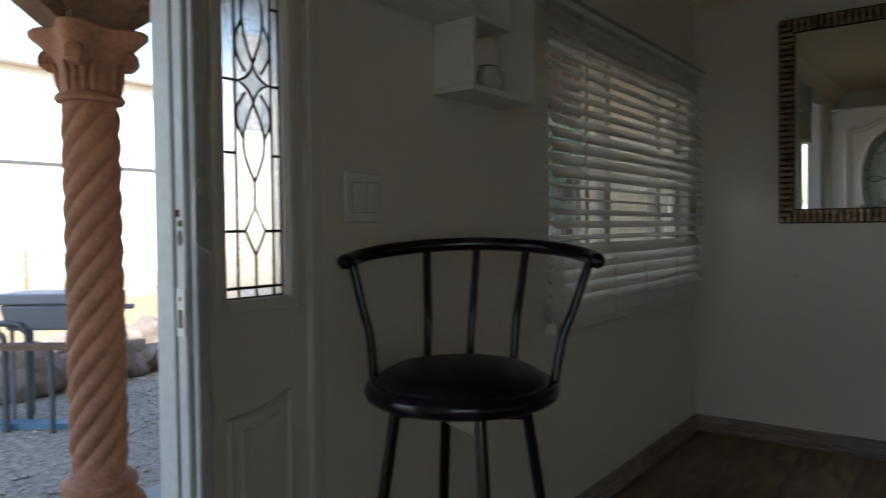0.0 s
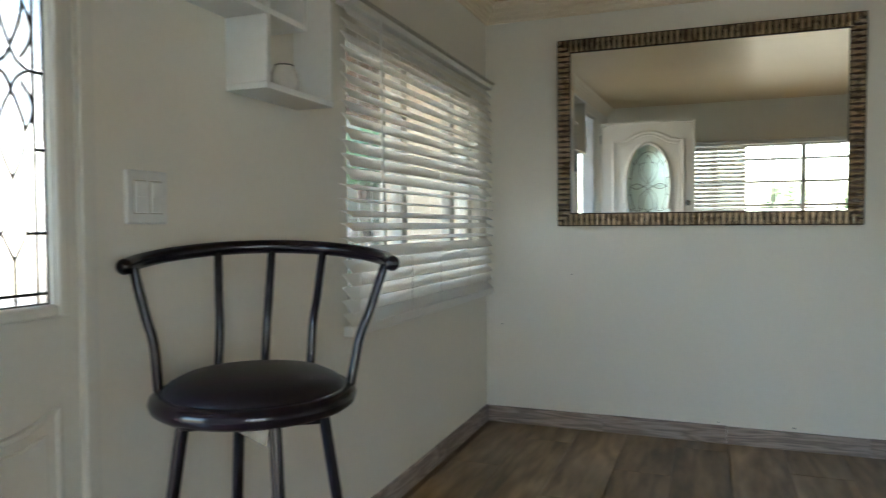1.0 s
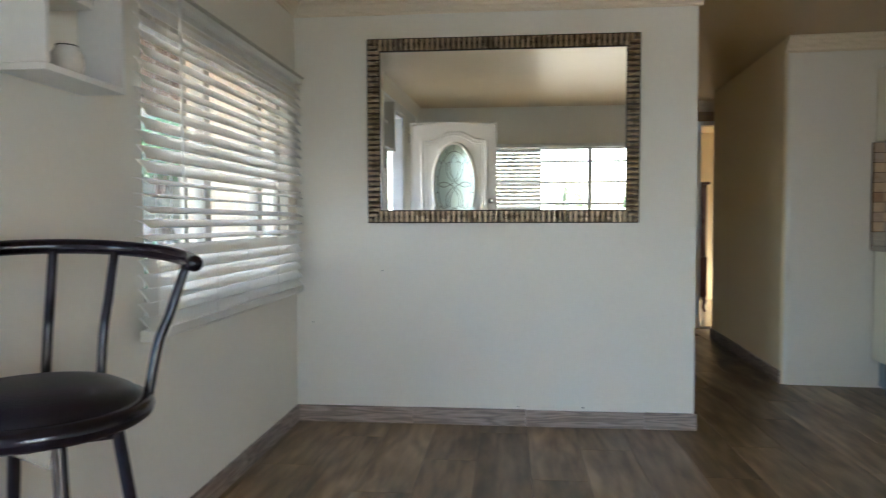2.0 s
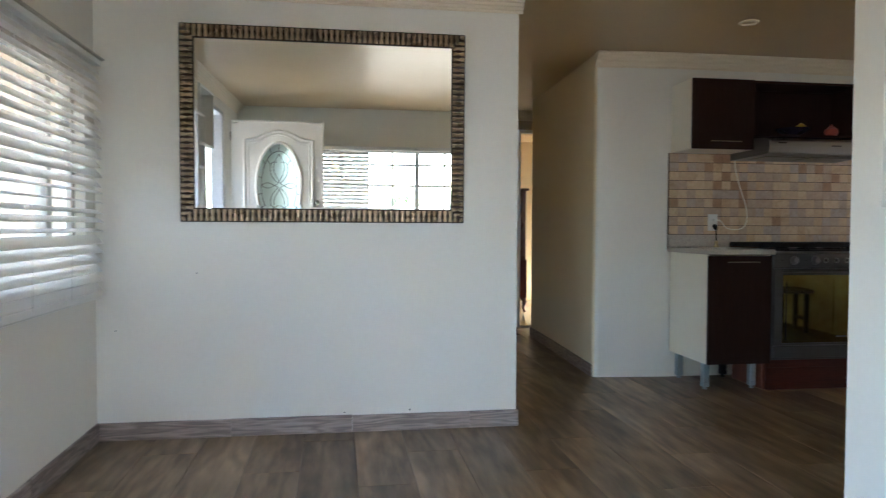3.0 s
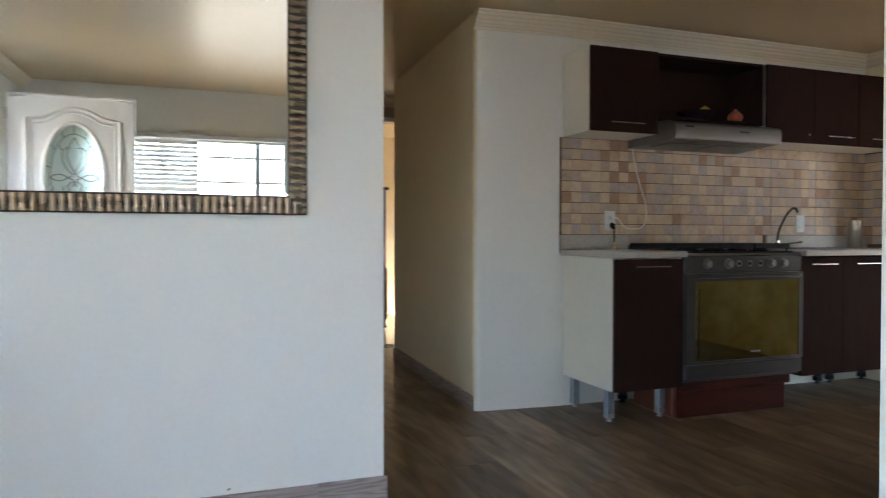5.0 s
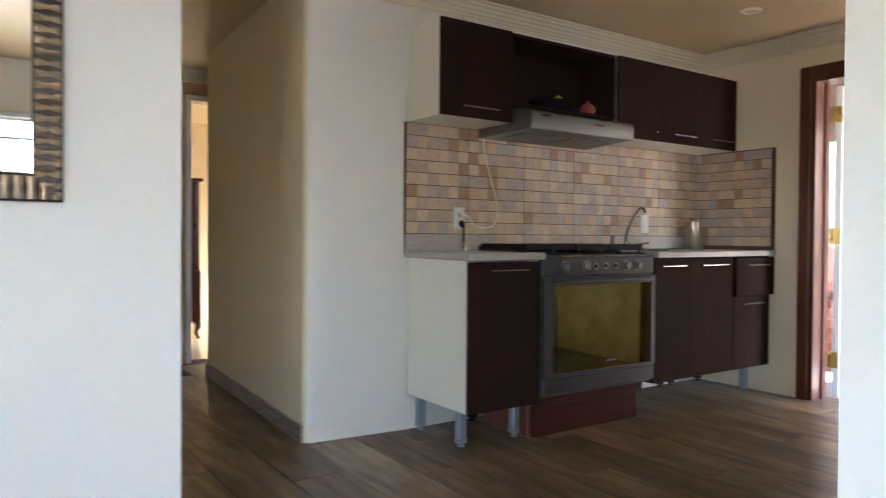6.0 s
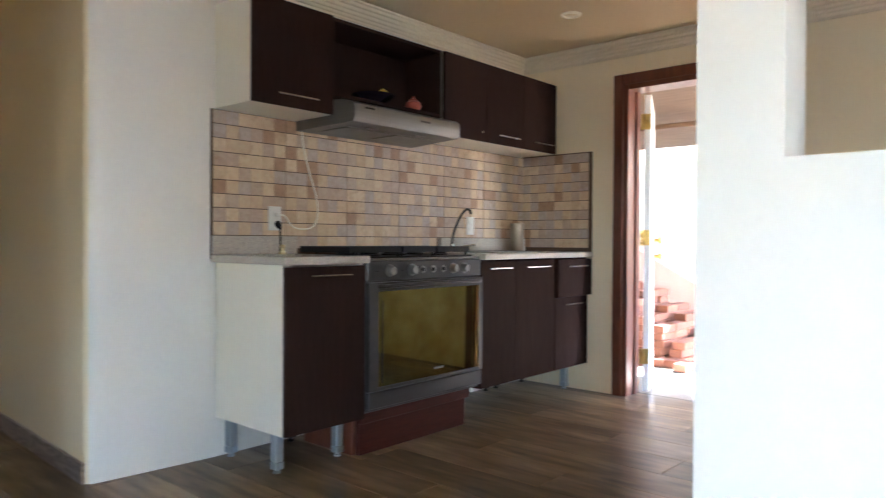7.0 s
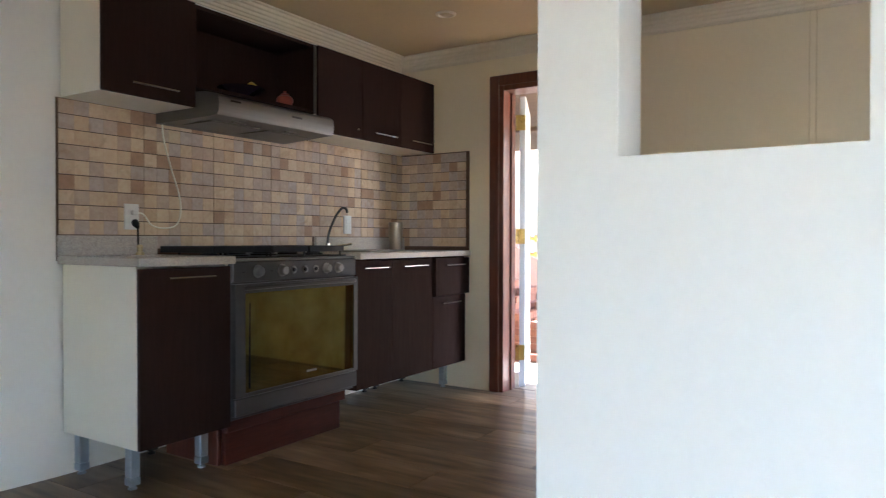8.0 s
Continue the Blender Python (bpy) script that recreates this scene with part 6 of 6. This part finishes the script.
# ---- tiles on the kitchen walls ----
TILE = material("glazed_mosaic", (0.62, 0.54, 0.46), 0.38, second=(0.36, 0.27, 0.21), scale=22, fine=55, amount=0.9, bump=0.04, vary=0.07)
def tile_colours(mat, island):
    n, l = mat.node_tree.nodes, mat.node_tree.links
    p = n["Principled BSDF"]
    src = n.new("ShaderNodeNewGeometry").outputs["Random Per Island"] if island else n.new("ShaderNodeObjectInfo").outputs["Random"]
    ramp = n.new("ShaderNodeValToRGB")
    ramp.color_ramp.interpolation = "CONSTANT"
    cols = ((0.0, (0.62, 0.49, 0.33)), (0.20, (0.52, 0.415, 0.32)), (0.36, (0.49, 0.42, 0.37)), (0.54, (0.66, 0.53, 0.37)), (0.74, (0.51, 0.40, 0.315)), (0.88, (0.40, 0.26, 0.17)), (0.94, (0.58, 0.43, 0.28)))
    e = ramp.color_ramp.elements
    e[0].position, e[0].color = cols[0][0], (*cols[0][1], 1)
    e[1].position, e[1].color = cols[-1][0], (*cols[-1][1], 1)
    for pos, c in cols[1:-1]:
        k = e.new(pos); k.color = (*c, 1)
    old = p.inputs["Base Color"].links[0].from_socket
    mul = n.new("ShaderNodeMix"); mul.data_type, mul.blend_type = "RGBA", "OVERLAY"
    mul.inputs["Factor"].default_value = 0.42
    l.new(src, ramp.inputs["Fac"]); l.new(ramp.outputs["Color"], mul.inputs[6]); l.new(old, mul.inputs[7])
    # rust-brown veins and clouds in the glaze
    where, vein, cut, rust = n.new("ShaderNodeNewGeometry"), n.new("ShaderNodeTexNoise"), n.new("ShaderNodeMapRange"), n.new("ShaderNodeMix")
    vein.inputs["Scale"].default_value, vein.inputs["Detail"].default_value, vein.inputs["Distortion"].default_value = 11.0, 5, 1.6
    cut.inputs["From Min"].default_value, cut.inputs["From Max"].default_value, cut.inputs["To Max"].default_value = 0.55, 0.76, 0.50
    rust.data_type = "RGBA"
    rust.inputs[7].default_value = (0.34, 0.19, 0.10, 1)
    l.new(where.outputs["Position"], vein.inputs["Vector"]); l.new(vein.outputs["Fac"], cut.inputs["Value"])
    l.new(cut.outputs["Result"], rust.inputs["Factor"]); l.new(mul.outputs[2], rust.inputs[6])
    l.new(rust.outputs[2], p.inputs["Base Color"])
    return mat


tile_colours(TILE, False)
TILE_REST = tile_colours(material("glazed_mosaic_rest", (0.62, 0.54, 0.46), 0.38, second=(0.36, 0.27, 0.21), scale=22, fine=55, amount=0.9, bump=0.04), True)
TILEGROUT = material("brown_grout", (0.11, 0.062, 0.038), 0.9, bump=0.2)
sp = thing("tile_splashback", "beige and brown mosaic tile splashback", "splashback", kind="structure")
PX, PZ, X0, Z0 = 0.0653, 0.0632, 5.812, 1.008
part("grout_bed", box(X0 - 0.006, YK - 0.010, 0.90, XE - 0.001, YK - 0.0005, Z0 + 9 * PZ + 0.001), TILEGROUT, sp)
part("grout_bed", box(XE - 0.010, 8.690, 0.9205, XE - 0.0005, YK - 0.011, Z0 + 9 * PZ + 0.005), TILEGROUT, sp)
def tile_mesh(name, w, h, mat):
    bm = box(-w / 2, -0.005, -h / 2, w / 2, 0, h / 2)
    for v in bm.verts:
        if v.co.y < -0.001:
            v.co.x *= 0.997; v.co.z *= 0.985
    return finish(name, bm, mat)


tm = tile_mesh("tile", PX - 0.0007, PZ - 0.0040, TILE)
rt = random.Random(2)
rest = bmesh.new()
for c in range(37):
    for r in range(-1, 9):
        x = X0 + (c + 0.5) * PX + (c // 6) * 0.0026
        z = Z0 + (r + 0.5) * PZ
        if r < 0 and not 6.262 < x < 7.30 or x + PX / 2 > XE:
            continue
        m = pose(x, YK - 0.0102, z, rt.uniform(-0.5, 0.5), 0, rt.uniform(-0.5, 0.5))
        if c < 28:
            ob = new("tile", tm)
            ob.parent = sp
            ob.matrix_basis = m
        else:
            b2 = bmesh.new(); b2.from_mesh(tm); b2.transform(m); merge(rest, b2)
for c in range(8):
    for r in range(-1, 9):
        b2 = bmesh.new(); b2.from_mesh(tm)
        b2.transform(pose(XE - 0.0102, YK - 0.016 - (c + 0.5) * PX, Z0 + (r + 0.5) * PZ, 0, 0, -90)); merge(rest, b2)
part("tiles_by_the_corner", rest, TILE_REST, sp, kind="stuff")

# ---- floor planks ----
PW, PL = 0.241, 1.205
plank_bm = box(-PW / 2 + 0.0010, -PL / 2 + 0.0010, -0.0058, PW / 2 - 0.0010, PL / 2 - 0.0010, 0.0, 0.0008)
plank = finish("plank", plank_bm, FLOOR)
offs = [0.0, 0.42, 0.83, 0.2, 0.62, 1.02, 0.31, 0.74]
edge_rest = bmesh.new()
x = 8.416 - PW / 2 - PW
col = 0
while x + PW / 2 > XW:
    y = HALL_END + 0.12 - offs[col % 8]
    while y > YS - PL:
        ya, yb = max(y - PL, YS), min(y, HALL_END + 0.12)
        xa, xb = max(x - PW / 2, XW), min(x + PW / 2, XE)
        if yb - ya > 0.03:
            if yb - ya > PL - 0.01 and xb - xa > PW - 0.005 and (y - PL > 4.4):
                ob = new("plank", plank)
                ob.parent = floor
                ob.location = (x, (ya + yb) / 2, 0)
            else:
                box(xa + 0.0010, ya + 0.0010, -0.0058, xb - 0.0010, yb - 0.0010, 0.0, 0, edge_rest)
        y -= PL
    x -= PW
    col += 1
box(8.416 - PW + 0.0012, YS, -0.0058, XE + 0.15, HALL_END, 0.0, 0, edge_rest)
part("cut_planks", edge_rest, FLOOR, floor, kind="stuff")
